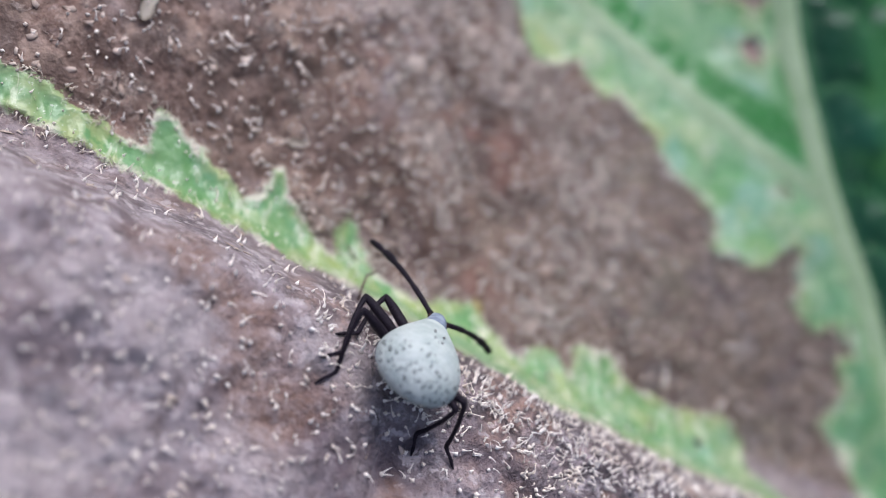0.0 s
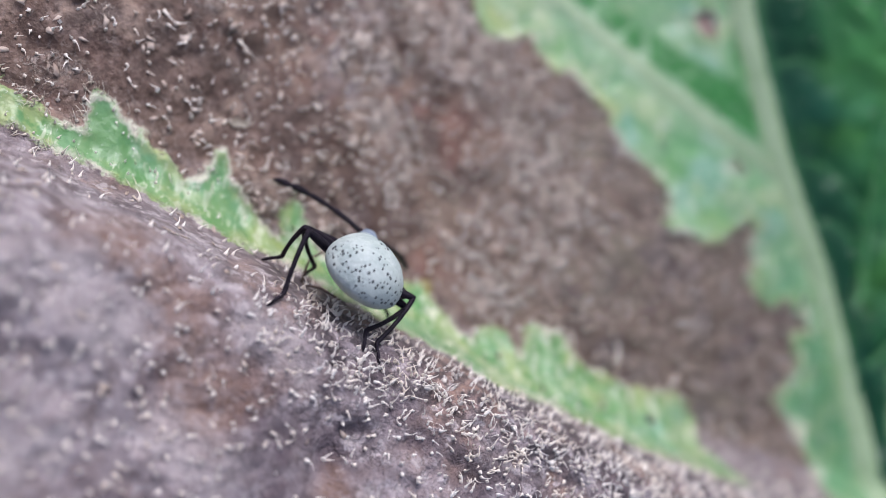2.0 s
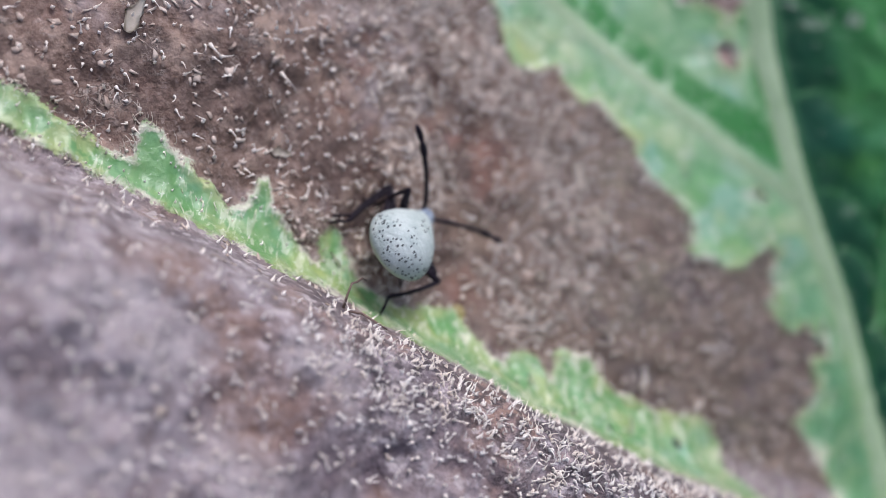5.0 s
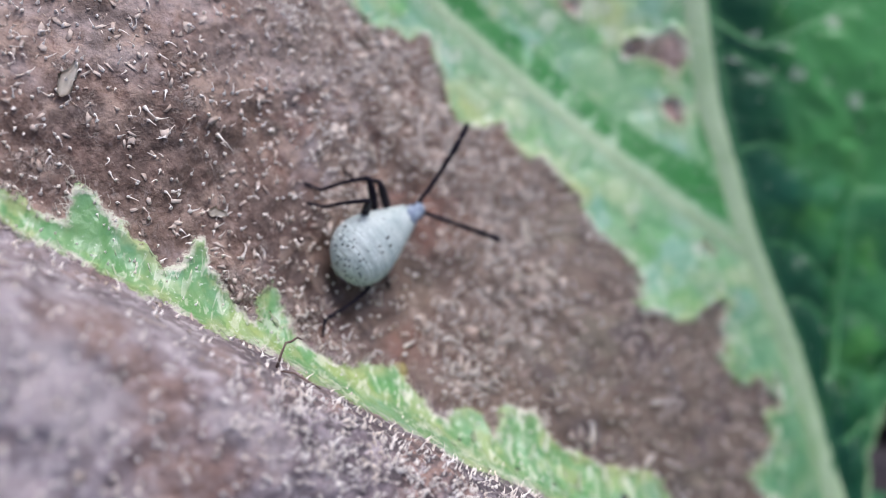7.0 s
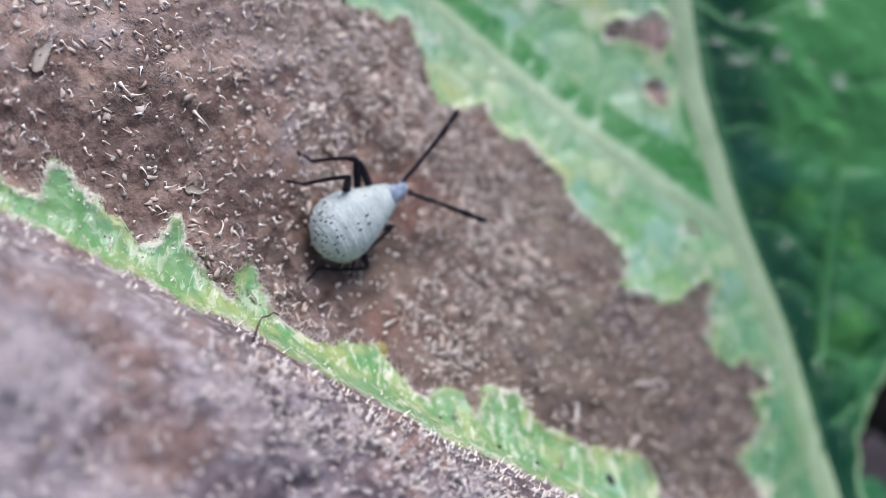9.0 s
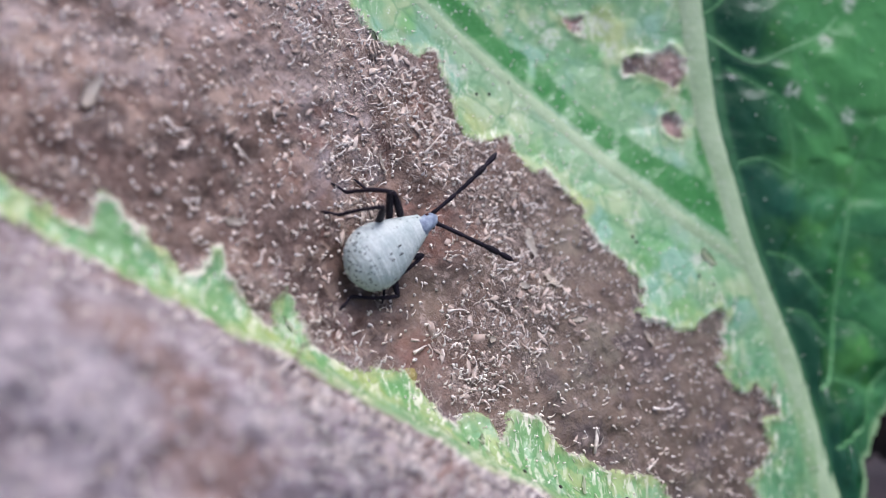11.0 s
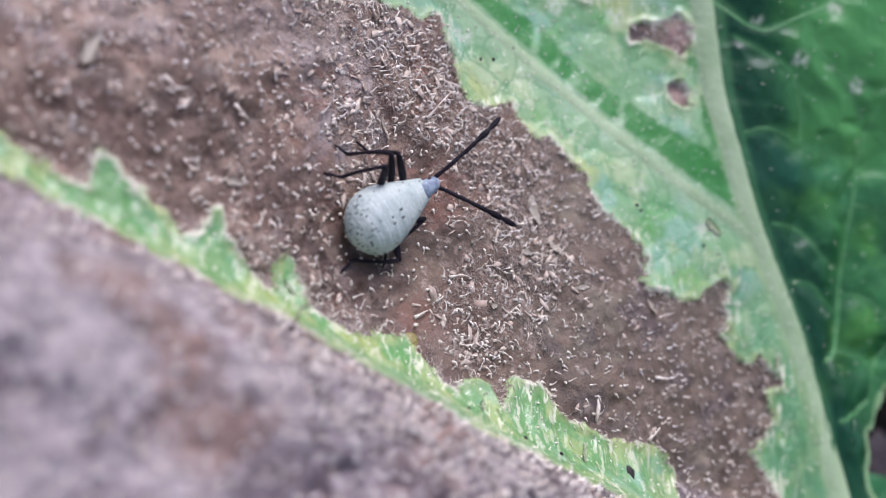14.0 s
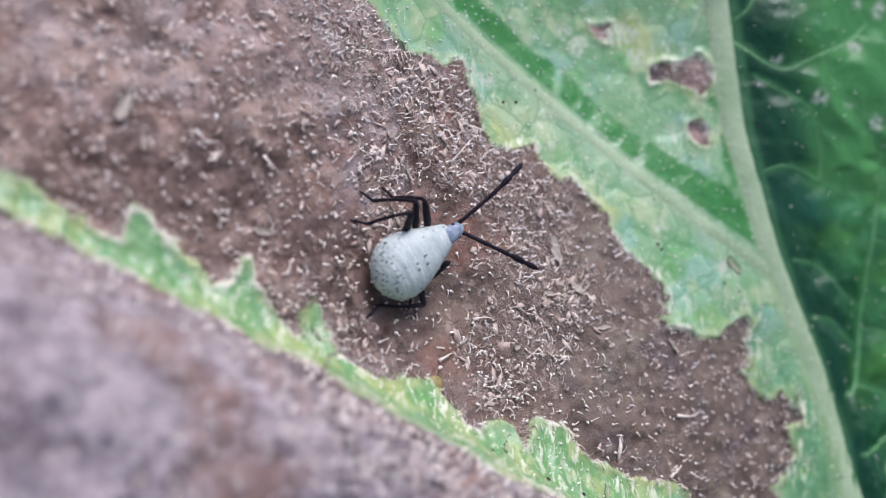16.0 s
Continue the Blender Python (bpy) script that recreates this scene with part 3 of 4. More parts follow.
def blade_relief(s, t, green, fold):
    """Wrinkles, pebbly bumps and the thicker living tissue, in millimetres."""
    dead = np.clip(0.5 - green * 4, 0, 1)
    z = rough_noise(s, t, 0.42, 5, 3) * (0.75 + 0.35 * fold) * dead
    rot = np.clip((-9.0 - s) / 4, 0, 1)
    z = z + rough_noise(s, t, 1.5, 23, 3) * (0.34 + 0.30 * fold + 0.10 * rot * (1 - fold)) * dead
    z = z + 0.10 * np.clip(green * 5, 0, 1) + 0.10 * np.exp(-(((green - 0.12) / 0.12) ** 2))
    live = 1 - dead
    calm = np.clip(np.minimum(outline_distance(s, t, MIDRIB, False) - 0.4, outline_distance(s, t, SIDE_VEIN, False) - 0.2) / 1.6, 0, 1)
    deep = np.clip(outline_distance(s, t, MIDRIB + [(18, -24), (80, -24), (80, 30), (-2, 30)]), 0, 1)
    z = z + (np.abs(rough_noise(s, t, 0.21, 71, 2)) - 0.12) * (0.8 + 1.4 * deep) * live * calm
    z = z + 0.30 * (1 - np.exp(-((vein_gap(s, t) / 1.0) ** 1.6))) * deep * live
    z = z + rough_noise(s, t, 1.6, 77, 2) * 0.05 * live
    # the strip along the fold is furrowed and torn along the run of its fibres
    along, over = s * 0.95 + t * 0.30, t * 0.95 - s * 0.30
    strip = np.clip((-1.0 - t) / 2, 0, 1) * live
    z = z + rough_noise(along * 2.6, over * 0.55, 1.0, 101, 3) * 0.42 * strip
    return z


def surface(s, t):
    """Height of the finished blade at points of its face."""
    s, t = np.atleast_1d(np.asarray(s, float)), np.atleast_1d(np.asarray(t, float))
    green, lamina, stripe = blade_masks(s, t)
    fold = fold_side(s, t)
    return leaf_height(s, t) + blade_relief(s, t, green, fold)


def part(name, bm, material, parent, label="", smooth=True):
    """Link a bmesh as one mesh object under a thing or a part."""
    me = bpy.data.meshes.new(name)
    bm.to_mesh(me)
    bm.free()
    return part_mesh(name, me, material, parent, label, smooth)


def part_mesh(name, me, material, parent, label="", smooth=True):
    me.materials.append(material)
    if smooth:
        me.shade_smooth()
    ob = new(name, me)
    ob.parent = parent
    return tagged(ob, label)


def raw_mesh(name, verts, faces):
    """A mesh from arrays of places (metres) and of quads or triangles."""
    me = bpy.data.meshes.new(name)
    verts, faces = np.asarray(verts, np.float32), np.asarray(faces, np.int32)
    me.vertices.add(len(verts))
    me.vertices.foreach_set("co", verts.ravel())
    me.loops.add(faces.size)
    me.loops.foreach_set("vertex_index", faces.ravel())
    me.polygons.add(len(faces))
    me.polygons.foreach_set("loop_start", np.arange(len(faces), dtype=np.int32) * faces.shape[1])
    me.update(calc_edges=True)
    return me


# ---- the leaf ----
leaf = tagged(new("squash_leaf"), "half-dead brown squash leaf with green patches and pale ribs", "leaf")


def build_blade():
    step = 0.11
    s1, t1 = np.arange(-40, 21, step), np.arange(-27, 22, step)
    S, T = np.meshgrid(s1, t1, indexing="ij")
    green, lamina, stripe = blade_masks(S, T)
    fold = fold_side(S, T)
    H = leaf_height(S, T) + blade_relief(S, T, green, fold)
    spot = np.zeros_like(S)
    for a, b, r in PALE_SPOTS:
        d = np.hypot(S - a, (T - b) * 1.2) + rough_noise(S, T, 1.6, 61) * 0.8
        spot = np.maximum(spot, np.clip((r - d) / 0.25, 0, 1) * 0.8)
    bloom = np.zeros_like(S)
    for line, wide in BLOOM:
        d = outline_distance(S, T, line, False) + rough_noise(S, T, 0.5, 83) * 2.0
        bloom = np.maximum(bloom, np.clip(1.3 - d / wide, 0, 1))
    rot_shade = np.zeros_like(S)
    for line, wide in ROT_SHADE:
        d = outline_distance(S, T, line, False) + rough_noise(S, T, 0.5, 87) * 2.2
        rot_shade = np.maximum(rot_shade, np.clip(1.2 - d / wide, 0, 1))
    worn = np.clip((ridge_line(S) - T) / 7.0 + 0.92 + rough_noise(S, T, 0.3, 29) * 0.5, 0, 1) * np.clip((ridge_line(S) + 1.7 - T) / 0.5, 0, 1)
    vein = outline_distance(S, T, SIDE_VEIN, False)
    round_edge = ((S + 6) / 37) ** 2 + ((T + 2) / 27) ** 2 + rough_noise(S, T, 0.25, 3) * 0.1
    margin = outline_distance(S, T, MARGIN + [(-60, -40), (-60, 40)])
    teeth = 0.22 * np.abs(((T * 0.55 + rough_noise(S, T, 0.3, 7) * 1.2) % 1.0) - 0.3)
    margin = margin + rough_noise(S, T, 0.8, 9) * 0.5 - teeth
    keep = (round_edge < 1) & (margin > 0)
    ids = np.arange(S.size).reshape(S.shape)
    ok = keep[:-1, :-1] & keep[1:, :-1] & keep[1:, 1:] & keep[:-1, 1:]
    quads = np.stack([ids[:-1, :-1], ids[1:, :-1], ids[1:, 1:], ids[:-1, 1:]], -1)[ok]
    used = np.unique(quads)
    slot = np.full(S.size, -1)
    slot[used] = np.arange(len(used))
    me = raw_mesh("blade", to_world(S.ravel(), T.ravel(), H.ravel())[used], slot[quads])
    for name, values in (("green", green), ("lamina", lamina), ("fold", fold), ("stripe", stripe), ("blemish", spot), ("bloom", bloom), ("rot_shade", rot_shade), ("vein", vein), ("cell", vein_gap(S, T)), ("rusty", blotches(S, T, RUSTY, 111)), ("dusky", blotches(S, T, DUSKY, 113)), ("chalky", blotches(S, T, CHALKY, 117)), ("lime", blotches(S, T, LIME, 119)), ("scar", blotches(S, T, SCARS, 121)), ("margin", margin), ("worn", worn), ("tangle", tangle_at(S, T)), ("crest", crest_at(S, T)), ("plan", S), ("across", T)):
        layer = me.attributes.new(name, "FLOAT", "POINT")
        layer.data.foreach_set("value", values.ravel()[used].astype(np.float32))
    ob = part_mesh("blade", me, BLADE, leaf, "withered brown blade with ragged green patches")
    thick = ob.modifiers.new("thickness", "SOLIDIFY")
    thick.thickness, thick.offset = 0.25 * MM, -1
    return ob


def smooth_line(pts, step=0.25):
    """Catmull-Rom through plan points, resampled."""
    pts = np.array(pts, float)
    ext = np.vstack([2 * pts[0] - pts[1], pts, 2 * pts[-1] - pts[-2]])
    out = []
    for a, b, c, d in zip(ext, ext[1:], ext[2:], ext[3:]):
        m = max(2, int(np.hypot(*(c - b)) / step))
        k = np.linspace(0, 1, m, endpoint=False)[:, None]
        out.append(0.5 * (2 * b + (c - a) * k + (2 * a - 5 * b + 4 * c - d) * k**2 + (3 * b - a - 3 * c + d) * k**3))
    out.append(pts[-1:])
    return np.vstack(out)


def build_rib(name, pts, width, high, material, taper=1.0, label="", sides=9, sink=0.12):
    """A half-round rib swept along a line on the blade."""
    line = smooth_line(pts)
    way = np.gradient(line, axis=0)
    way /= np.linalg.norm(way, axis=1, keepdims=True)
    across = np.stack([-way[:, 1], way[:, 0]], 1)
    k = np.linspace(0, 1, len(line))
    w = width / 2 * (1 + (taper - 1) * k) * (1 + 0.12 * rough_noise(line[:, 0], line[:, 1], 0.7, 91))
    a = np.linspace(-1, 1, sides)
    s = line[:, 0, None] + across[:, 0, None] * w[:, None] * a
    t = line[:, 1, None] + across[:, 1, None] * w[:, None] * a
    mid = surface(line[:, 0], line[:, 1])
    mid = np.convolve(np.pad(mid, 4, "edge"), np.ones(9) / 9, "valid")
    bell = np.cos(a * np.pi / 2) ** 0.75
    rise = (1 + (taper - 1) * k)[:, None] * high * bell
    even = 0.5 if width > 0.5 else 0.0
    h = even * mid[:, None] + (1 - even) * surface(s.ravel(), t.ravel()).reshape(s.shape) + rise - sink * (1 - bell)
    n = len(line)
    ids = np.arange(n * sides).reshape(n, sides)
    quads = np.stack([ids[:-1, :-1], ids[1:, :-1], ids[1:, 1:], ids[:-1, 1:]], -1).reshape(-1, 4)[:, ::-1]
    return part_mesh(name, raw_mesh(name, to_world(s.ravel(), t.ravel(), h.ravel()), quads), material, leaf, label)


def frames_at(s, t):
    """Places and outward normals of the blade."""
    e = 0.12
    h = surface(s, t)
    p = to_world(s, t, h)
    a = to_world(s + e, t, surface(s + e, t)) - p
    b = to_world(s, t + e, surface(s, t + e)) - p
    n = np.cross(a, b)
    return p, n / np.linalg.norm(n, axis=1, keepdims=True), a / np.linalg.norm(a, axis=1, keepdims=True)


def build_hairs(name, s, t, length, thick, lean, seed, material, label, spread=0.45):
    """Many short tapered curved hairs in one mesh, bulbous at the foot."""
    rng = np.random.default_rng(seed)
    n = len(s)
    p, up, side = frames_at(s, t)
    other = np.cross(up, side)
    ang = (rng.uniform(0, 2 * np.pi, n) * spread + 2.2 + 14 * rough_noise(s, t, 0.12, 47, 2))[:, None]
    lay = np.cos(ang) * side + np.sin(ang) * other
    cross1 = np.cross(up, lay)
    length, thick = length[:, None] * MM, thick[:, None] * MM
    curl = rng.normal(0, 0.45, (n, 1))
    lean = lean[:, None]
    rings, verts = [(-0.9, 0.0, 2.0), (0.6, 0.0, 2.9), (2.2, 0.06, 2.2), (3.2, 0.2, 1.15), (3.2, 0.45, 0.85), (3.2, 0.75, 0.65), (3.0, 1.05, 0.3)], []
    for off, k, r in rings:
        c = p + up * (thick * off + length * k * (1 - 0.45 * lean * k)) + (lay + cross1 * curl * k) * length * lean * 0.9 * k**1.15
        for q in range(4):
            b = q * np.pi / 2
            verts.append(c + (np.cos(b) * lay + np.sin(b) * cross1) * thick * r)
    verts = np.stack(verts, 1).reshape(-1, 3)
    per = 4 * len(rings)
    one = [[r * 4 + q, r * 4 + (q + 1) % 4, (r + 1) * 4 + (q + 1) % 4, (r + 1) * 4 + q] for r in range(len(rings) - 1) for q in range(4)]
    one.append([per - 4, per - 3, per - 2, per - 1])
    faces = (np.arange(n)[:, None, None] * per + np.array(one)[None]).reshape(-1, 4)
    ob = part_mesh(name, raw_mesh(name, verts, faces), material, leaf, label)
    return tagged(ob, kind="stuff")


def build_flakes(s, t, name, material, label, low_size, high_size, tall, slim_low=0.2, slim_high=0.65, lay=None):
    """Small curled scraps of dry skin, six-sided with thickness, in one mesh."""
    rng = np.random.default_rng(77)
    n = len(s)
    p, up, side = frames_at(s, t)
    other = np.cross(up, side)
    size = rng.uniform(low_size, high_size, (n, 1)) * MM
    turn, slim = rng.uniform(0, 6.28, (n, 1)), rng.uniform(slim_low, slim_high, (n, 1))
    if lay is not None:
        turn = lay + rng.normal(0, 0.3, (n, 1))
    a, c = np.cos(turn) * side + np.sin(turn) * other, np.cos(turn) * other - np.sin(turn) * side
    verts = []
    for low in (0.0, 0.018 * MM):
        rng2 = np.random.default_rng(78)
        for q in range(6):
            r = size * rng2.uniform(0.4, 1.6, (n, 1))
            lift = size * rng2.uniform(0.0, tall, (n, 1)) + 0.02 * MM
            verts.append(p + a * r * math.cos(q * math.pi / 3) + c * r * slim * math.sin(q * math.pi / 3) + up * (lift - low))
    verts = np.stack(verts, 1).reshape(-1, 3)
    one = [[0, 1, 2, 3], [0, 3, 4, 5], [9, 8, 7, 6], [11, 10, 9, 6]] + [[q, q + 6, (q + 1) % 6 + 6, (q + 1) % 6] for q in range(6)]
    faces = (np.arange(n)[:, None, None] * 12 + np.array(one)[None]).reshape(-1, 4)
    ob = part_mesh(name, raw_mesh(name, verts, faces), material, leaf, label, False)
    return tagged(ob, kind="stuff")


def scatter_hairs():
    rng = np.random.default_rng(4)
    pitch = 0.43
    s, t = (v.ravel() for v in np.meshgrid(np.arange(-34, 16, pitch), np.arange(-20, 17, pitch)))
    s, t = s + rng.uniform(-0.36, 0.36, s.size) * pitch * 1.4, t + rng.uniform(-0.36, 0.36, s.size) * pitch * 1.4
    green, lamina, _ = blade_masks(s, t)
    fold = fold_side(s, t)
    bare = (np.abs(t - ridge_line(s) - 0.45) < 0.75) & (s < -13)
    margin = outline_distance(s, t, MARGIN + [(-60, -40), (-60, 40)])
    chance = np.where(green > 0, np.where(lamina > 0, 0.10, 0.34), 0.66 - 0.10 * (s < -13) + 1.0 * rough_noise(s, t, 0.35, 31, 3)) * np.where(bare, 0.55, 1.0)
    keep = (rng.uniform(0, 1, s.size) < chance) & (margin > 0.6)
    s, t, green, fold = s[keep], t[keep], green[keep], fold[keep]
    n = len(s)
    length = rng.uniform(0.05, 0.26, n) * np.where(green > 0, 0.4, 1.0) * np.where(s < -13, 1.2, 1.0)
    thick = rng.uniform(0.017, 0.026, n) * np.where(green > 0, 0.72, 1.0) * np.where(s > -3, 0.85, np.where(s < -13, 1.08, 1.1))
    build_hairs("bristle_fuzz", s, t, length, thick, rng.uniform(0.3, 1.2, n), 8, HAIR, "short cream bristles with swollen roots on the blade", 0.75)
    # denser tangled hairs
    n = 60000
    s, t = rng.uniform(-26, 12, n), rng.uniform(-17, 10, n)
    green, lamina, _ = blade_masks(s, t)
    crest, tangle = crest_at(s, t), tangle_at(s, t)
    keep = (rng.uniform(0, 1, n) < 0.02 + 0.50 * crest + 0.17 * tangle) & (green < 0)
    s, t, crest = s[keep], t[keep], crest[keep]
    n = len(s)
    build_hairs("tangled_hair", s, t, rng.uniform(0.10, 0.34, n), rng.uniform(0.013, 0.023, n), rng.uniform(0.4, 1.3, n), 28, HAIR, "tangled cream hairs on dead tissue", 1.0)
    # torn flakes of dry skin
    n = 40000
    s, t = rng.uniform(-26, 12, n), rng.uniform(-17, 10, n)
    green, lamina, _ = blade_masks(s, t)
    keep = (rng.uniform(0, 1, n) < (0.012 + 0.055 * tangle_at(s, t) + 0.05 * np.clip((-12 - s) / 3, 0, 1)) * (1 - 0.9 * fold_side(s, t))) & (green < -0.05)
    build_flakes(s[keep], t[keep], "skin_flake", SCRAP, "tan flakes of dry skin on dead tissue", 0.06, 0.20, 0.28)
    n = 30000
    s, t = rng.uniform(-14, 8, n), rng.uniform(-9, 6, n)
    green, lamina, _ = blade_masks(s, t)
    keep = (rng.uniform(0, 1, n) < 0.018 * tangle_at(s, t) * (1 - fold_side(s, t))) & (green < -0.1)
    build_flakes(s[keep], t[keep], "curled_scrap", SCRAP, "larger curled tan scraps of dry skin", 0.14, 0.32, 0.16, 0.2, 0.6)
    # whitish skin lifting off the torn green edges
    n = 50000
    s, t = rng.uniform(-28, 12, n), rng.uniform(-12, 12, n)
    green, lamina, _ = blade_masks(s, t)
    patchy = np.clip(0.5 + 3.0 * rough_noise(s, t, 0.45, 63, 3), 0, 1)
    strip = np.where((t < -3) | (s < -14), 1.0, 0.2)
    keep = (green > 0.02) & (green < 0.25 + 0.9 * patchy) & (lamina < -0.8) & (rng.uniform(0, 1, n) < 0.13 * patchy * strip * np.where(s < -11, 0.6, 1.0))
    build_flakes(s[keep], t[keep], "torn_skin", FLAKE, "whitish skin peeling off the torn green edges", 0.03, 0.17, 0.18, 0.08, 0.24, -1.27)
    # ragged fibres where the living tissue tears away from the dead
    n = 60000
    s, t = rng.uniform(-28, 12, n), rng.uniform(-11, 10, n)
    green, lamina, _ = blade_masks(s, t)
    keep = (np.abs(green + 0.02) < 0.16) & (lamina < 0) & (rng.uniform(0, 1, n) < 0.16 + 0.9 * rough_noise(s, t, 0.6, 55)) & (np.abs(t - ridge_line(s)) > 0.9)
    s, t = s[keep], t[keep]
    n = len(s)
    build_hairs("torn_fringe", s, t, rng.uniform(0.1, 0.36, n), rng.uniform(0.008, 0.018, n), rng.uniform(0.8, 1.3, n), 18, FIBRE, "ragged cream fibres along the torn green edges")


build_blade()
build_rib("midrib", [(-0.6, 15.5)] + MIDRIB + [(13.9, -11.0), (15.3, -14.5)], 1.45, 0.06, RIB, 1.0, "thick pale green midrib")
build_rib("side_vein", SIDE_VEIN + [(-13.0, 8.9), (-17, 10.8)], 1.3, 0.03, RIB, 0.7, "pale green side vein")
for k, line in enumerate(VEINS):
    build_rib("fine_vein", line, 0.17 if k in (0, 1, 7) else 0.08, 0.03, FINE_VEIN, 0.6, "thin light green vein", 7, 0.03)
scatter_hairs()

# ---- loose shreds, fibres and specks on the leaf ----
def on_leaf(name, bm, material, s, t, turn, label, category, group="", lift=0.0):
    '''A small thing set on the blade at plan s, t, turned about the blade's normal.'''
    me = bpy.data.meshes.new(name)
    bm.to_mesh(me)
    bm.free()
    me.materials.append(material)
    me.shade_smooth()
    p, up, side = frames_at(np.array([s]), np.array([t]))
    up, side = Vector(up[0]), Vector(side[0])
    m = Matrix((side, up.cross(side), up)).transposed().to_4x4() @ pose(0, 0, 0, 0, 0, turn)
    m.translation = Vector(p[0]) + up * lift * MM
    ob = new(name, me)
    ob.matrix_world = m
    return tagged(ob, label, category, group)


def wire(points, radii, sides=6):
    '''A bent strand through points in millimetres.'''
    rings = []
    for k, (p, r) in enumerate(zip(points, radii)):
        d = (Vector(points[min(k + 1, len(points) - 1)]) - Vector(points[max(k - 1, 0)])).normalized()
        a = d.orthogonal().normalized()
        b = d.cross(a)
        rings.append([Vector(p) + r * (math.cos(2 * math.pi * q / sides) * a + math.sin(2 * math.pi * q / sides) * b) for q in range(sides)])
    return loft(rings)


def strand(length, bow, rise, radius):
    '''A long hair with a swollen root, lying along x.'''
    pts = [(length * k / 10, bow * math.sin(math.pi * k / 10), rise * math.sin(math.pi * min(1, k / 9)) + 0.03) for k in range(11)]
    return wire(pts, [radius * (2.4 if k == 0 else 1.8 if k == 1 else 1.15 - 0.09 * k) for k in range(11)])


def shred(length, width, seed):
    '''A curled scrap of dry skin with thickness.'''
    rng = random.Random(seed)
    bm = bmesh.new()
    rows = []
    for k in range(9):
        v = k / 8
        w = width * (0.35 + 0.65 * math.sin(math.pi * min(0.97, v + 0.08))) * rng.uniform(0.7, 1.15)
        c = rng.uniform(-0.12, 0.12) * width
        rows.append([bm.verts.new(Vector(((v - 0.5) * length, c + w * a / 2, 0.05 + 0.12 * length * (v - 0.5) ** 2 + 0.10 * width * abs(a) + rng.uniform(-0.01, 0.02))) * MM) for a in (-1, -0.4, 0.3, 1)])
    for a, b in zip(rows, rows[1:]):
        for k in range(3):
            bm.faces.new((a[k], b[k], b[k + 1], a[k + 1]))
    bmesh.ops.solidify(bm, geom=bm.faces[:], thickness=0.03 * MM)
    bmesh.ops.recalc_face_normals(bm, faces=bm.faces)
    return bm


def pellet(radius, seed):
    bm = bmesh.new()
    bmesh.ops.create_icosphere(bm, subdivisions=2, radius=radius * MM)
    for v in bm.verts:
        v.co *= 1 + 0.35 * noise.noise(v.co / MM * 6 + Vector((seed, 0, 0)))
        v.co.z *= 0.7
    return bm


def loft(rings, cap=True):
    '''A closed skin over rings of equal size.'''
    bm = bmesh.new()
    loops = [[bm.verts.new(Vector(p) * MM) for p in ring] for ring in rings]
    n = len(loops[0])
    for a, b in zip(loops, loops[1:]):
        for k in range(n):
            bm.faces.new((a[k], a[(k + 1) % n], b[(k + 1) % n], b[k]))
    if cap:
        bm.faces.new(loops[0][::-1])
        bm.faces.new(loops[-1])
    bmesh.ops.recalc_face_normals(bm, faces=bm.faces)
    return bm


for s, t, turn, length, bow in ((1.3, -5.7, 25, 2.1, -0.25), (-8.3, -3.9, 8, 1.1, 0.05), (-9.7, -5.8, 28, 0.9, 0.1), (1.4, -8.2, 40, 1.3, 0.1), (-17.9, -0.4, -35, 0.8, 0.05), (-20.4, -0.3, -20, 0.8, -0.06), (-10.2, 2.0, 60, 1.7, 0.25), (-2.2, 0.2, 35, 0.6, 0.05), (-16.2, -4.2, 80, 0.7, 0.06)):
    on_leaf("leaf_bristle", strand(length, bow, 0.22, 0.032), HAIR, s, t, turn, "long cream bristle with a swollen root on dead tissue", "bristle", "long bristles")
for s, t, turn, length, width, seed in ((-4.8, -0.2, -62, 1.25, 0.4, 1), (-3.9, -1.6, -50, 0.7, 0.4, 2), (-5.2, -2.1, 10, 0.6, 0.35, 3), (0.2, -1.1, -55, 0.9, 0.22, 4), (-2.6, -2.9, 20, 0.8, 0.3, 5), (-12.0, 0.9, -50, 0.8, 0.2, 6), (0.9, -2.9, -60, 0.7, 0.25, 7), (-6.5, -4.6, 30, 0.5, 0.3, 8), (-17.3, -2.9, 10, 0.6, 0.35, 9), (-22.8, -0.2, 80, 1.3, 0.45, 10)):
    on_leaf("dry_skin_shred", shred(length, width, seed), FIBRE, s, t, turn, "curled tan shred of dry skin on brown tissue", "skin shred", "dry shreds")
for s, t, turn, length, width, seed in ((-2.2, -9.3, 75, 0.8, 0.25, 12), (-6.9, -8.4, 70, 0.6, 0.2, 14), (-14.7, -5.9, 130, 0.6, 0.16, 16), (3.6, 1.3, -30, 0.9, 0.4, 20), (8.0, -3.6, 80, 0.7, 0.3, 21), (-13.2, 5.8, -60, 0.8, 0.25, 22)):
    on_leaf("white_skin_shred", shred(length, width, seed), FLAKE, s, t, turn, "torn whitish shred of skin curling off green tissue", "skin shred", "white shreds")
on_leaf("dry_stalk", wire([(0, 0, 0.05), (0.3, 0.02, 0.14), (0.6, -0.03, 0.12), (0.95, 0.02, 0.06)], [0.06, 0.09, 0.085, 0.05]), FIBRE, -1.4, -8.0, 88, "short dry tan stalk stuck to brown tissue", "stalk")
on_leaf("curled_fibre", wire([(0, 0, 0.0), (0.05, 0.1, 0.45), (0.25, 0.25, 0.75), (0.55, 0.3, 0.8), (0.8, 0.32, 0.95), (1.05, 0.3, 0.9)], [0.05, 0.04, 0.038, 0.035, 0.03, 0.02]), DEAD, -15.0, -7.5, 15, "brown curled fibre rising from the fold's crest", "fibre")
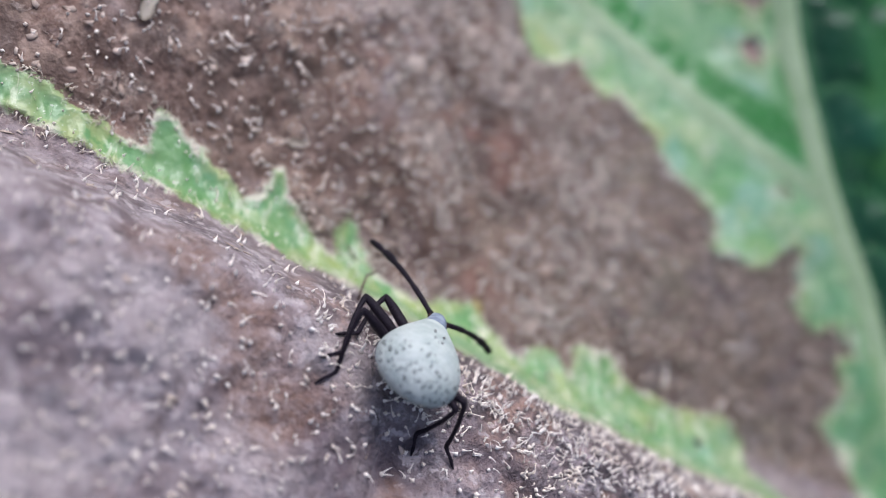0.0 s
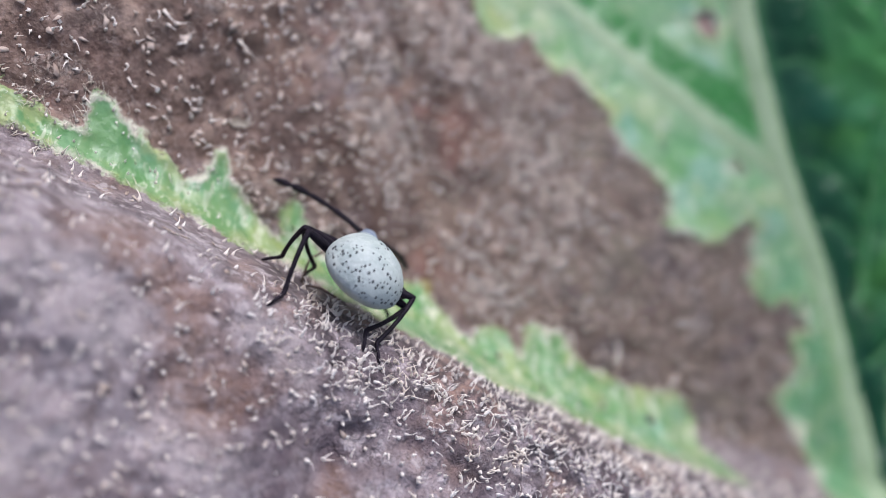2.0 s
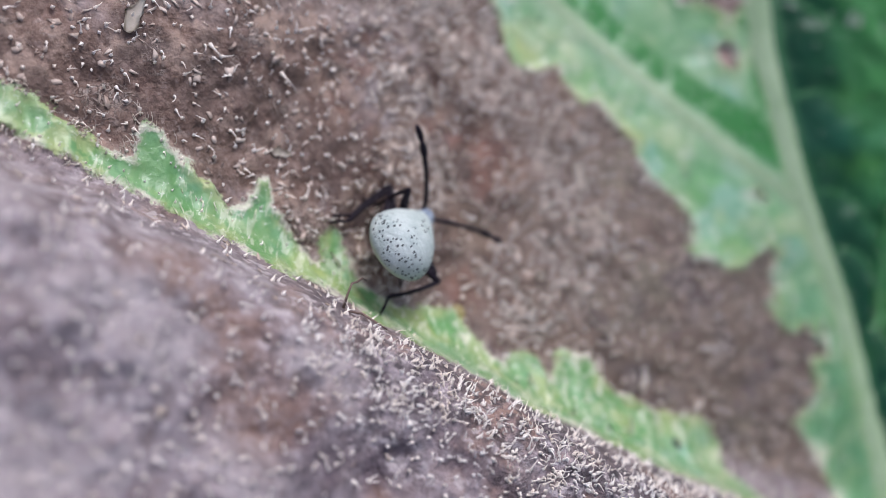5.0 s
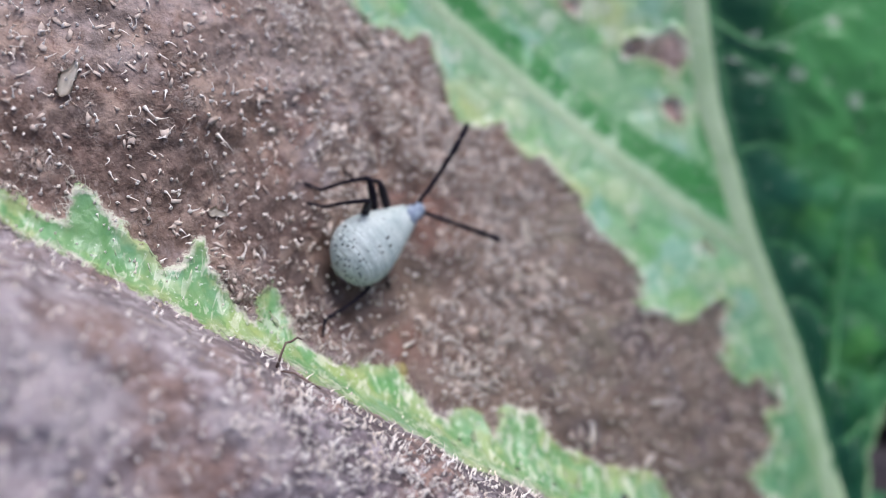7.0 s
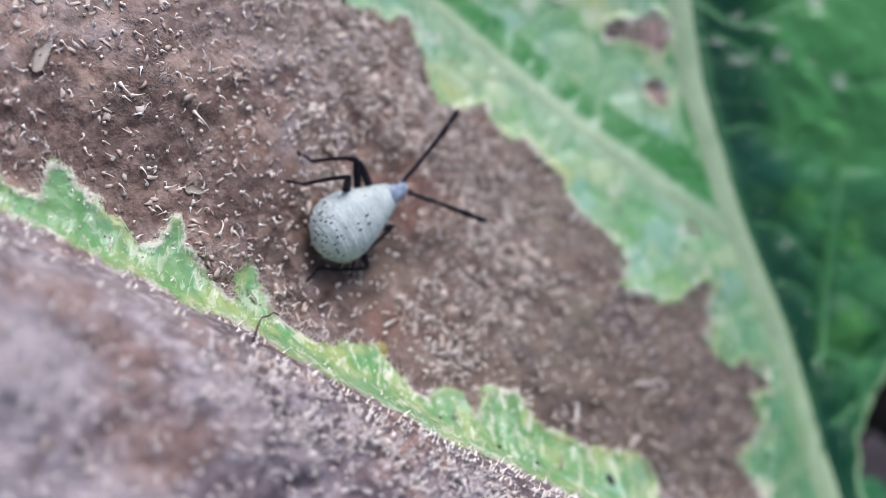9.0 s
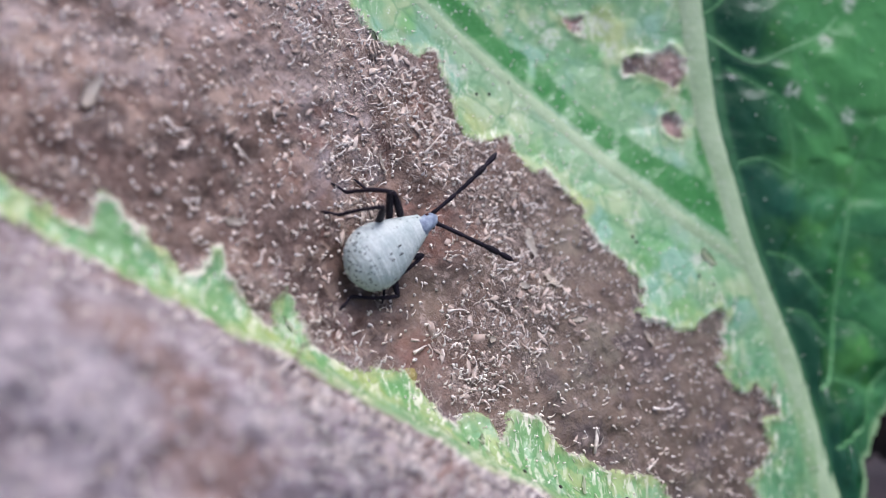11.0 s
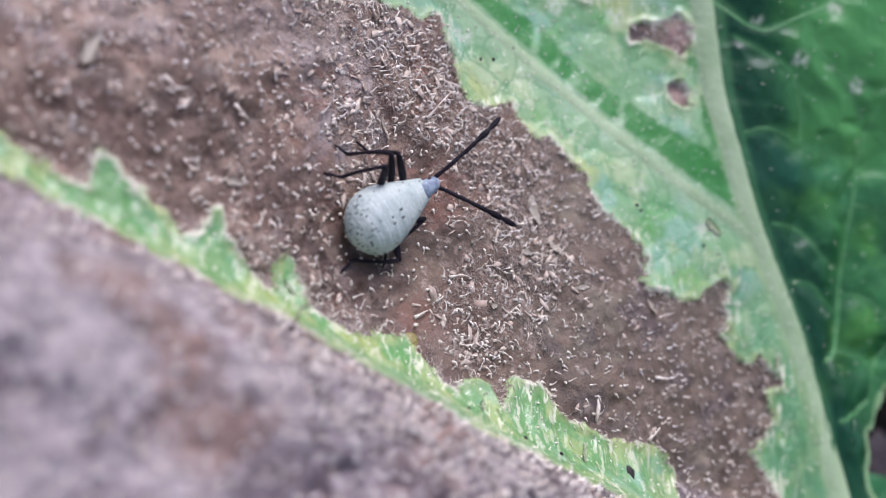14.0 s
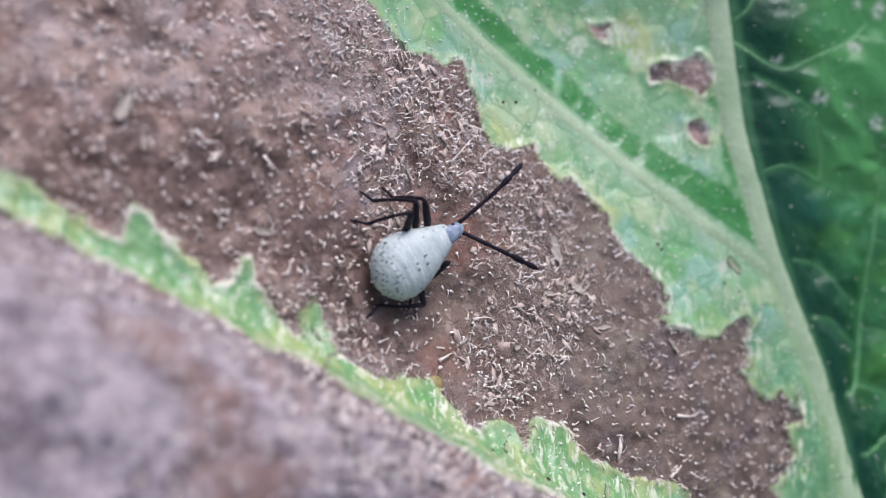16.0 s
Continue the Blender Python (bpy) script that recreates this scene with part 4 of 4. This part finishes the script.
on_leaf("curled_fibre", wire([(0, 0, 0.02), (0.4, -0.1, 0.15), (0.8, -0.3, 0.12), (1.3, -0.35, 0.05)], [0.03, 0.04, 0.035, 0.02]), DEAD, -15.0, -7.6, -35, "dark brown fibre lying along the fold's crest", "fibre")
rng = random.Random(12)
for s, t, r in ((5.0, 5.3, 0.06), (5.9, 1.6, 0.06), (6.4, 1.1, 0.05), (2.5, 9.1, 0.05), (3.5, 7.6, 0.05), (-7.5, 5.6, 0.07), (-8.1, 5.4, 0.06), (-6.7, 6.4, 0.05), (-0.2, 1.3, 0.07), (0.0, 1.1, 0.06), (3.2, 0.4, 0.06), (4.0, 0.2, 0.06), (-5.3, -9.2, 0.08), (-3.6, -9.5, 0.08), (-7.6, -8.6, 0.06), (-0.6, 3.2, 0.04), (7.2, 0.8, 0.05), (8.2, -0.6, 0.04), (9.8, -3.0, 0.05), (3.8, 6.2, 0.04)):
    on_leaf("frass_speck", pellet(r, rng.uniform(0, 50)), FRASS, s, t, rng.uniform(0, 360), "tiny black speck of insect droppings on the leaf", "speck", "black specks", 0.03)
on_leaf("black_spot", pellet(0.3, 7.1), FRASS, 0.2, -9.6, 20, "small black spot sunk into green tissue", "spot", "", -0.1)
on_leaf("black_spot", pellet(0.45, 2.4), FRASS, -25.4, -9.5, 70, "small black spot sunk into dead tissue", "spot", "", -0.2)
on_leaf("yellow_blister", pellet(0.34, 3.3), plain_material("yellow_blister_skin", (0.24, 0.20, 0.06), (0.36, 0.31, 0.11), 1.5, 0.4, 0.05), -9.7, -6.6, 20, "yellow blistered lobe of dying tissue", "blister", "", -0.12)

# ---- what shows past the leaf's margin: a lower leaf and a curled dead one ----
def lower_sheet(name, s_span, t_span, deep, bulge, seed, material, label, category):
    """A bowed, ragged-edged sheet with thickness under the leaf's margin."""
    s1, t1 = np.arange(*s_span, 0.25), np.arange(*t_span, 0.25)
    a, b = np.meshgrid(s1, t1, indexing="ij")
    u = (b - t_span[0]) / (t_span[1] - t_span[0])
    h = deep + bulge * np.sin(np.pi * u) + rough_noise(a, b, 0.3, seed) * 0.9
    shape = t_span[1] - b + rough_noise(a, b, 0.5, seed + 1) * 1.6 - 0.25 * np.abs((a * 0.6) % 1.0 - 0.3)
    ok = shape > 0.5
    ids = np.arange(a.size).reshape(a.shape)
    good = ok[:-1, :-1] & ok[1:, :-1] & ok[1:, 1:] & ok[:-1, 1:]
    quads = np.stack([ids[:-1, :-1], ids[1:, :-1], ids[1:, 1:], ids[:-1, 1:]], -1)[good]
    me = raw_mesh(name, to_world(a.ravel(), b.ravel(), h.ravel()), quads)
    me.materials.append(material)
    me.shade_smooth()
    ob = new(name, me)
    thick = ob.modifiers.new("thickness", "SOLIDIFY")
    thick.thickness, thick.offset = 0.25 * MM, -1
    return tagged(ob, label, category)


LOW_GREEN = plain_material("shaded_green_blade", (0.012, 0.10, 0.03), (0.03, 0.16, 0.05), 0.4, 0.4, 0.15)
DEAD_PURPLE = plain_material("dead_purple_brown_blade", (0.012, 0.008, 0.010), (0.034, 0.023, 0.025), 0.5, 0.6, 0.12)
lower_sheet("lower_leaf", (10, 34), (-26, -6.7), -3.0, 1.2, 201, LOW_GREEN, "dark green squash leaf in the shade below", "leaf")
lower_sheet("dead_leaf", (13.5, 30), (-10.5, -4.4), -5.6, 1.4, 207, DEAD_PURPLE, "curled purple-brown dead leaf below the squash leaf", "leaf")

# ---- ground far below the leaf, its colour blackened for the leaf's shade ----
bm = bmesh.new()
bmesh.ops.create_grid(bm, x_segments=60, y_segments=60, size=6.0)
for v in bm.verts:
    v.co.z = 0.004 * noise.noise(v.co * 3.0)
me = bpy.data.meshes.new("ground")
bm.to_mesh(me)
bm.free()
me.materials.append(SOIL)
ground = tagged(new("ground", me), "soil beneath the leaf, colour blackened to give shade", "ground", kind="structure")
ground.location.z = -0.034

# ---- the bug ----
bug = tagged(new("squash_bug_nymph"), "pale grey squash bug nymph with black legs on the leaf", "insect")
# the lens is focused on the bug, then before it, at last past it
focus_point = new("focus_point")
focus_point.parent = bug
cam.data.dof.focus_object = focus_point


WIDE_AT = np.linspace(0, 1, 40)
WIDE = np.interp(WIDE_AT, [0, 0.02, 0.06, 0.12, 0.2, 0.3, 0.4, 0.5, 0.62, 0.75, 0.88, 1.0], [0.12, 0.34, 0.58, 0.78, 0.92, 1.0, 0.99, 0.93, 0.81, 0.65, 0.49, 0.34])
WIDE = np.convolve(np.pad(WIDE, 1, "edge"), [0.25, 0.5, 0.25], "valid")


def abdomen_rings():
    rings = []
    for k in range(37):
        v = k / 36
        x = -1.9 + 3.45 * v
        w = 1.24 * float(np.interp(v, WIDE_AT, WIDE))
        top = 0.90 * (w / 1.1) ** 0.9 * (1 + 0.02 * math.cos(x * 2 * math.pi / 0.42))
        low = 0.52 * (w / 1.1) ** 0.9
        ring = []
        for q in range(40):
            a = 2 * math.pi * q / 40
            c, s_ = math.cos(a), math.sin(a)
            y = w * math.copysign(abs(c) ** 0.9, c)
            z = (top if s_ > 0 else low) * math.copysign(abs(s_) ** (1.1 if s_ > 0 else 1.1), s_)
            ring.append((x, y, z - 0.12 * v))
        rings.append(ring)
    return rings


def tube(points, radii, sides=8):
    """A bent tube in the x-z plane."""
    rings = []
    for k, ((x, z), r) in enumerate(zip(points, radii)):
        a, b = points[max(0, k - 1)], points[min(len(points) - 1, k + 1)]
        d = Vector((b[0] - a[0], 0, b[1] - a[1])).normalized()
        u = Vector((-d.z, 0, d.x))
        rings.append([Vector((x, 0, z)) + r * (math.cos(2 * math.pi * q / sides) * u + math.sin(2 * math.pi * q / sides) * Vector((0, 1, 0))) for q in range(sides)])
    return loft(rings)


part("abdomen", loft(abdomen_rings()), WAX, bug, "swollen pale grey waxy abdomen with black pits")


def head_rings():
    out = []
    for x, w, z, h in ((1.25, 0.44, -0.02, 0.38), (1.45, 0.38, 0.0, 0.36), (1.66, 0.31, 0.02, 0.31), (1.84, 0.30, 0.02, 0.27), (2.03, 0.24, 0.0, 0.21), (2.16, 0.12, -0.03, 0.11)):
        out.append([(x, w * math.cos(2 * math.pi * q / 20), z + h * math.sin(2 * math.pi * q / 20)) for q in range(20)])
    return out


head = part("head", loft(head_rings()), HEAD, bug, "small blue-grey head")
for y in (0.27, -0.27):
    bm = bmesh.new()
    bmesh.ops.create_uvsphere(bm, u_segments=12, v_segments=8, radius=0.075 * MM)
    bmesh.ops.translate(bm, verts=bm.verts, vec=Vector((1.82, y, 0.08)) * MM)
    part("eye", bm, EYE, head, "dark round eye")
for x, y, long in ((0.0, 0.14, 1.5), (-0.05, -0.15, 1.1), (-0.42, 0.10, 0.7), (-0.45, -0.13, 0.9)):
    bm = bmesh.new()
    bmesh.ops.create_uvsphere(bm, u_segments=10, v_segments=6, radius=0.085 * MM)
    rise = 0.90 * (1.24 * float(np.interp((x + 1.9) / 3.45, WIDE_AT, WIDE)) / 1.1) ** 0.9 * (1 - (y / 1.2) ** 2) - 0.12 * (x + 1.9) / 3.45
    for v in bm.verts:
        v.co = Vector((v.co.x * long, v.co.y * 0.45, v.co.z * 0.5)) + Vector((x, y, rise)) * MM
    part("gland_mark", bm, FRASS, bug, "black gland mark")

HIPS = {"front_left": (1.0, 0.5), "middle_left": (0.55, 0.75), "hind_left": (0.05, 0.85), "front_right": (0.9, -0.35), "middle_right": (-0.2, -0.35), "hind_right": (-0.15, -0.4)}
FEMUR, TIBIA, FOOT = 1.45, 1.80, 0.66
# the shin runs to the ankle, from which the foot turns off by some 45 degrees; the claw lies on the x axis
CLAW = Vector((TIBIA + 0.72 * FOOT, 0.70 * FOOT))
LEG_TURN = math.atan2(CLAW.y, CLAW.x)
SHIN = [(-0.05, 0), (0.08, 0.02), (0.35, 0.05), (0.75, 0.07), (1.15, 0.06), (1.5, 0.03), (1.72, 0.0), (1.82, 0.01), (1.92, 0.09), (2.0, 0.20), (2.1, 0.30), (2.2, 0.38), (CLAW.x, CLAW.y)]
SHIN = [(x * math.cos(LEG_TURN) + z * math.sin(LEG_TURN), z * math.cos(LEG_TURN) - x * math.sin(LEG_TURN)) for x, z in SHIN]
SHIN_THICK = [0.065, 0.085, 0.075, 0.068, 0.064, 0.068, 0.075, 0.07, 0.052, 0.048, 0.052, 0.045, 0.02]
legs, shins, feelers = {}, {}, {}
for key, (x, y) in HIPS.items():
    legs[key] = part("leg", tube([(-0.1, 0), (0.1, 0.01), (0.5, 0.03), (1.0, 0.03), (1.35, 0.015), (1.5, 0)], [0.08, 0.125, 0.15, 0.14, 0.11, 0.075]), LEG, bug, "black thigh")
    shins[key] = part("shin", tube(SHIN, SHIN_THICK), LEG, legs[key], "black shin with a bent foot")
for side in ("left", "right"):
    bend = [(0, 0), (0.12, 0), (0.25, 0.02), (0.6, 0.07), (0.95, 0.10), (1.05, 0.10), (1.12, 0.10), (1.45, 0.11), (1.75, 0.10), (1.88, 0.09), (1.95, 0.08), (2.25, 0.06), (2.5, 0.02), (2.58, 0.0), (2.8, -0.04), (3.05, -0.11), (3.2, -0.17)]
    thick = [0.07, 0.095, 0.075, 0.08, 0.085, 0.09, 0.065, 0.08, 0.09, 0.095, 0.07, 0.125, 0.115, 0.065, 0.115, 0.10, 0.035]
    feelers[side] = part("feeler", tube([(x * 1.05, z) for x, z in bend], thick), LEG, bug, "black jointed feeler")

# ---- how the bug moves: body, feet and feelers in the leaf's frame ----
BODY = [
    (0, (-14.16, -8.76, 8.08), (0.41, 0.55, -0.73), (0.90, -0.37, 0.23)),
    (0.5, (-14.23, -8.52, 7.95), (0.40, 0.54, -0.74), (0.89, -0.41, 0.18)),
    (1, (-13.94, -7.78, 7.17), (0.53, 0.44, -0.73), (0.81, -0.52, 0.28)),
    (1.5, (-14.04, -7.09, 7.07), (0.46, 0.48, -0.74), (0.84, -0.50, 0.20)),
    (2, (-13.88, -6.65, 6.15), (0.26, 0.48, -0.84), (0.92, -0.37, 0.07)),
    (2.5, (-13.91, -5.71, 5.02), (-0.13, 0.33, -0.94), (0.94, -0.27, -0.23)),
    (3, (-13.96, -5.73, 4.33), (0.20, 0.43, -0.88), (0.97, -0.22, 0.11)),
    (3.5, (-13.85, -5.69, 3.94), (-0.01, 0.38, -0.93), (0.95, -0.27, -0.12)),
    (4, (-13.27, -5.70, 3.63), (0.37, 0.46, -0.81), (0.88, -0.44, 0.15)),
    (4.2, (-13.34, -5.55, 3.41), (0.48, 0.38, -0.79), (0.81, -0.54, 0.23)),
    (5.2, (-12.80, -4.50, 2.80), (0.54, 0.58, -0.60), (0.78, -0.62, 0.05)),
    (6.3, (-11.85, -2.60, 1.62), (0.62, 0.77, -0.12), (0.76, -0.63, -0.16)),
    (6.5, (-11.76, -2.44, 1.60), (0.63, 0.77, -0.07), (0.75, -0.63, -0.19)),
    (7.5, (-11.55, -2.31, 1.33), (0.69, 0.72, 0.05), (0.72, -0.66, -0.21)),
    (16, (-11.55, -2.31, 1.33), (0.69, 0.72, 0.05), (0.72, -0.66, -0.21)),
]
# each foot: time, its place on the blade and the turn of the knee about the line from hip to foot, in degrees
FEET = {
    "front_left": [(0, -16.4, -8.7, 85), (0.5, -15.9, -8.4, 80), (1, -14.8, -7.4, 0), (1.5, -14.4, -7.0, -35), (2, -14.8, -7.3, -85), (2.5, -17.1, -6.2, -70), (3, -16.6, -6.0, -50), (3.5, -16.4, -6.5, -10), (4, -14.1, -5.0, -60), (4.2, -14.7, -5.8, -50), (5.2, -13.9, -3.0, -20), (6.3, -13.0, 0.0, 0), (16, -13.0, 0.1, 15)],
    "middle_left": [(0, -16.8, -9.4, 70), (0.5, -17.2, -8.1, 60), (1, -16.7, -7.3, 0), (1.5, -16.2, -7.0, -30), (2, -16.3, -7.1, -45), (2.5, -15.6, -6.9, -80), (3, -15.9, -6.8, -20), (3.5, -15.2, -6.8, -50), (4, -16.5, -6.4, 60), (4.2, -15.4, -6.7, 90), (5.2, -15.0, -3.9, 80), (6.3, -14.5, -1.0, 60), (7, -14.5, -1.0, 45), (7.5, -14.0, -0.5, 30), (16, -14.0, -0.4, 30)],
    "hind_left": [(0, -16.8, -10.1, 30), (0.5, -16.7, -10.1, 20), (1, -16.9, -8.8, 30), (1.5, -16.8, -8.5, 15), (2, -16.6, -8.4, 35), (2.5, -16.2, -7.4, 85), (3, -15.4, -7.0, 20), (3.5, -14.9, -6.6, 10), (4, -15.5, -7.0, 90), (4.2, -15.6, -6.7, 110), (5.2, -15.0, -4.2, 70), (6.3, -14.3, -1.7, 20), (16, -14.2, -1.6, 35)],
    "front_right": [(0, -12.4, -9.5, -55), (0.5, -12.0, -9.0, -50), (1, -12.3, -8.9, -45), (1.5, -13.0, -8.9, -20), (2, -11.9, -8.0, -60), (2.5, -12.1, -7.3, -80), (3, -13.3, -7.8, -30), (3.5, -10.9, -8.0, -25), (4, -12.3, -8.2, 30), (4.2, -11.2, -6.4, -50), (5.2, -10.9, -5.0, -80), (6.3, -10.7, -3.0, -110), (7.5, -10.6, -2.6, -110), (16, -10.6, -2.5, -110)],
    "middle_right": [(0, -12.5, -11.6, -20), (0.5, -12.8, -10.8, -15), (1, -12.5, -10.4, -5), (1.5, -13.1, -9.4, -20), (2, -13.1, -9.4, 55), (2.5, -12.8, -8.6, 80), (3, -12.7, -8.4, 80), (3.5, -13.1, -8.0, 70), (4, -13.5, -8.0, 75), (4.2, -13.2, -8.0, 85), (5.2, -11.8, -5.8, 40), (6.3, -10.3, -3.8, 70), (7, -10.4, -3.8, 75), (7.5, -11.1, -4.3, 85), (16, -11.1, -4.2, 85)],
    "hind_right": [(0, -13.6, -11.5, -10), (0.5, -13.6, -11.3, 15), (1, -13.5, -11.2, 80), (1.5, -14.0, -10.2, 70), (2, -13.7, -9.1, 85), (2.5, -14.0, -9.2, 40), (3, -13.5, -8.6, 65), (3.5, -13.5, -7.7, 85), (4, -13.5, -7.9, 110), (4.2, -13.6, -8.1, 85), (5.2, -13.2, -7.2, 65), (6.3, -12.8, -6.2, 50), (7, -12.8, -6.1, 55), (7.5, -12.8, -4.9, 80), (16, -12.8, -4.9, 80)],
}
FEELERS = {
    "left": [(0, (-0.47, 0.61, -0.63)), (0.5, (-0.41, 0.40, -0.82)), (1, (-0.08, 0.47, -0.88)), (1.5, (-0.24, 0.82, -0.52)), (2, (-0.77, 0.37, -0.51)), (2.5, (-0.91, -0.21, 0.35)), (3, (-0.93, 0.07, 0.35)), (3.5, (-0.73, -0.12, 0.67)), (4, (-0.85, 0.45, 0.28)), (4.2, (-0.72, 0.43, 0.55)), (5.2, (-0.36, 0.77, 0.52)), (6.3, (0.12, 0.91, 0.39)), (7.5, (0.32, 0.86, 0.38)), (8.7, (0.36, 0.88, 0.30)), (10.8, (0.51, 0.80, 0.32)), (16, (0.51, 0.80, 0.32))],
    "right": [(0, (0.81, -0.10, -0.57)), (0.5, (0.80, -0.26, -0.54)), (1, (1.00, -0.07, 0.02)), (1.5, (0.98, 0.00, -0.21)), (2, (0.71, -0.11, -0.70)), (2.5, (0.78, 0.01, -0.62)), (3, (0.89, 0.19, -0.41)), (3.5, (0.80, -0.54, -0.25)), (4, (0.84, -0.04, -0.54)), (4.2, (0.95, -0.06, -0.30)), (5.2, (0.99, 0.03, -0.15)), (6.3, (1.00, -0.07, 0.02)), (8.7, (0.99, -0.08, 0.07)), (10.8, (0.96, -0.20, 0.17)), (16, (0.96, -0.20, 0.17))],
}


def leaf_matrix(place, ahead, right):
    """A pose in the world from a place and two directions in the leaf's frame."""
    f = (LEAF_M @ Vector(ahead)).normalized()
    r = LEAF_M @ Vector(right)
    r = (r - f * r.dot(f)).normalized()
    up = r.cross(f)
    m = Matrix((f, -r, up)).transposed().to_4x4()
    m.translation = Vector(to_world(*[np.array(v, float) for v in place]).tolist())
    return m


def between(rows, t):
    """Values of a table of (t, numbers...) at a time, eased from row to row."""
    ts = [r[0] for r in rows]
    k = max(i for i, a in enumerate(ts) if a <= t + 1e-6)
    if k == len(rows) - 1:
        return Vector(rows[k][1])
    f = (t - ts[k]) / (ts[k + 1] - ts[k])
    return Vector(rows[k][1]).lerp(Vector(rows[k + 1][1]), f)


def body_at(t):
    place = between([(r[0], r[1]) for r in BODY], t)
    ahead = between([(r[0], r[2]) for r in BODY], t)
    right = between([(r[0], r[3]) for r in BODY], t)
    return leaf_matrix(place, ahead, right)


def bone(origin, tip, pole):
    """A pose at origin whose x runs to tip and whose z leans to pole."""
    x = (tip - origin).normalized()
    z = (pole - x * pole.dot(x)).normalized()
    m = Matrix((x, z.cross(x), z)).transposed().to_4x4()
    m.translation = origin
    return m


def leg_poses(key, t):
    """Thigh in the bug's space and shin in the thigh's, so that the foot stands on the leaf."""
    foot = between([(r[0], r[1:]) for r in FEET[key]], t)
    stand = Vector(to_world(foot.x, foot.y, float(surface(foot.x, foot.y)[0]) + 0.03).tolist())
    hip = Vector((*HIPS[key], -0.35)) * MM
    d = body_at(t).inverted() @ stand - hip
    a, b = FEMUR * MM, CLAW.length * MM
    reach = min(max(d.length, 0.95 * MM), (a + b) * 0.985)
    d.normalize()
    along = (a * a - b * b + reach * reach) / (2 * reach)
    off = math.sqrt(max(a * a - along * along, 0))
    up = Vector((0, 0, 1))
    up = (up - d * up.dot(d)).normalized()
    aside = d.cross(up) * (1 if "left" in key else -1)
    pole = up * math.cos(radians(foot.z)) + aside * math.sin(radians(foot.z))
    knee = hip + d * along + pole * off
    thigh = bone(hip, knee, pole)
    shin = bone(knee, hip + d * reach, pole)
    return thigh, thigh.inverted() @ shin


def feeler_pose(side, t):
    ahead = LEAF_M @ between(FEELERS[side], t)
    y = 0.2 if side == "left" else -0.2
    base = Vector((2.0, y * 0.8, 0.0)) * MM
    local = body_at(t).to_3x3().inverted() @ ahead
    return bone(base, base + local, Vector((0, 0, 1)))


def motions():
    times = [k * 0.25 for k in range(0, 18)] + [4.6, 5.0, 5.4, 5.8, 6.3, 6.65, 7.0, 7.3, 7.6, 8.0, 8.7, 9.4, 10.1, 10.8, 11.4, 12.0, 16.0]
    walk(bug, [(t, body_at(t)) for t in times])
    ahead = (Vector(PATH[-1][2]) - Vector(PATH[-1][1])).normalized()
    past = [(0.0, (1.0,)), (1.5, (0.2,)), (3.0, (-1.6,)), (4.2, (-2.2,)), (6.3, (-3.8,)), (8.7, (-3.8,)), (10.8, (1.8,)), (12.0, (2.0,)), (16.0, (2.0,))]
    pull = []
    for t in times:
        m = body_at(t)
        pull.append((t, Matrix.Translation(m.inverted() @ (m.translation + ahead * between([(a, (c[0], 0, 0)) for a, c in past], t).x * MM))))
    walk(focus_point, pull)
    for key in HIPS:
        poses = [(t, *leg_poses(key, t)) for t in times]
        walk(legs[key], [(t, a) for t, a, b in poses])
        walk(shins[key], [(t, b) for t, a, b in poses])
    for side in feelers:
        walk(feelers[side], [(t, feeler_pose(side, t)) for t in times])


motions()
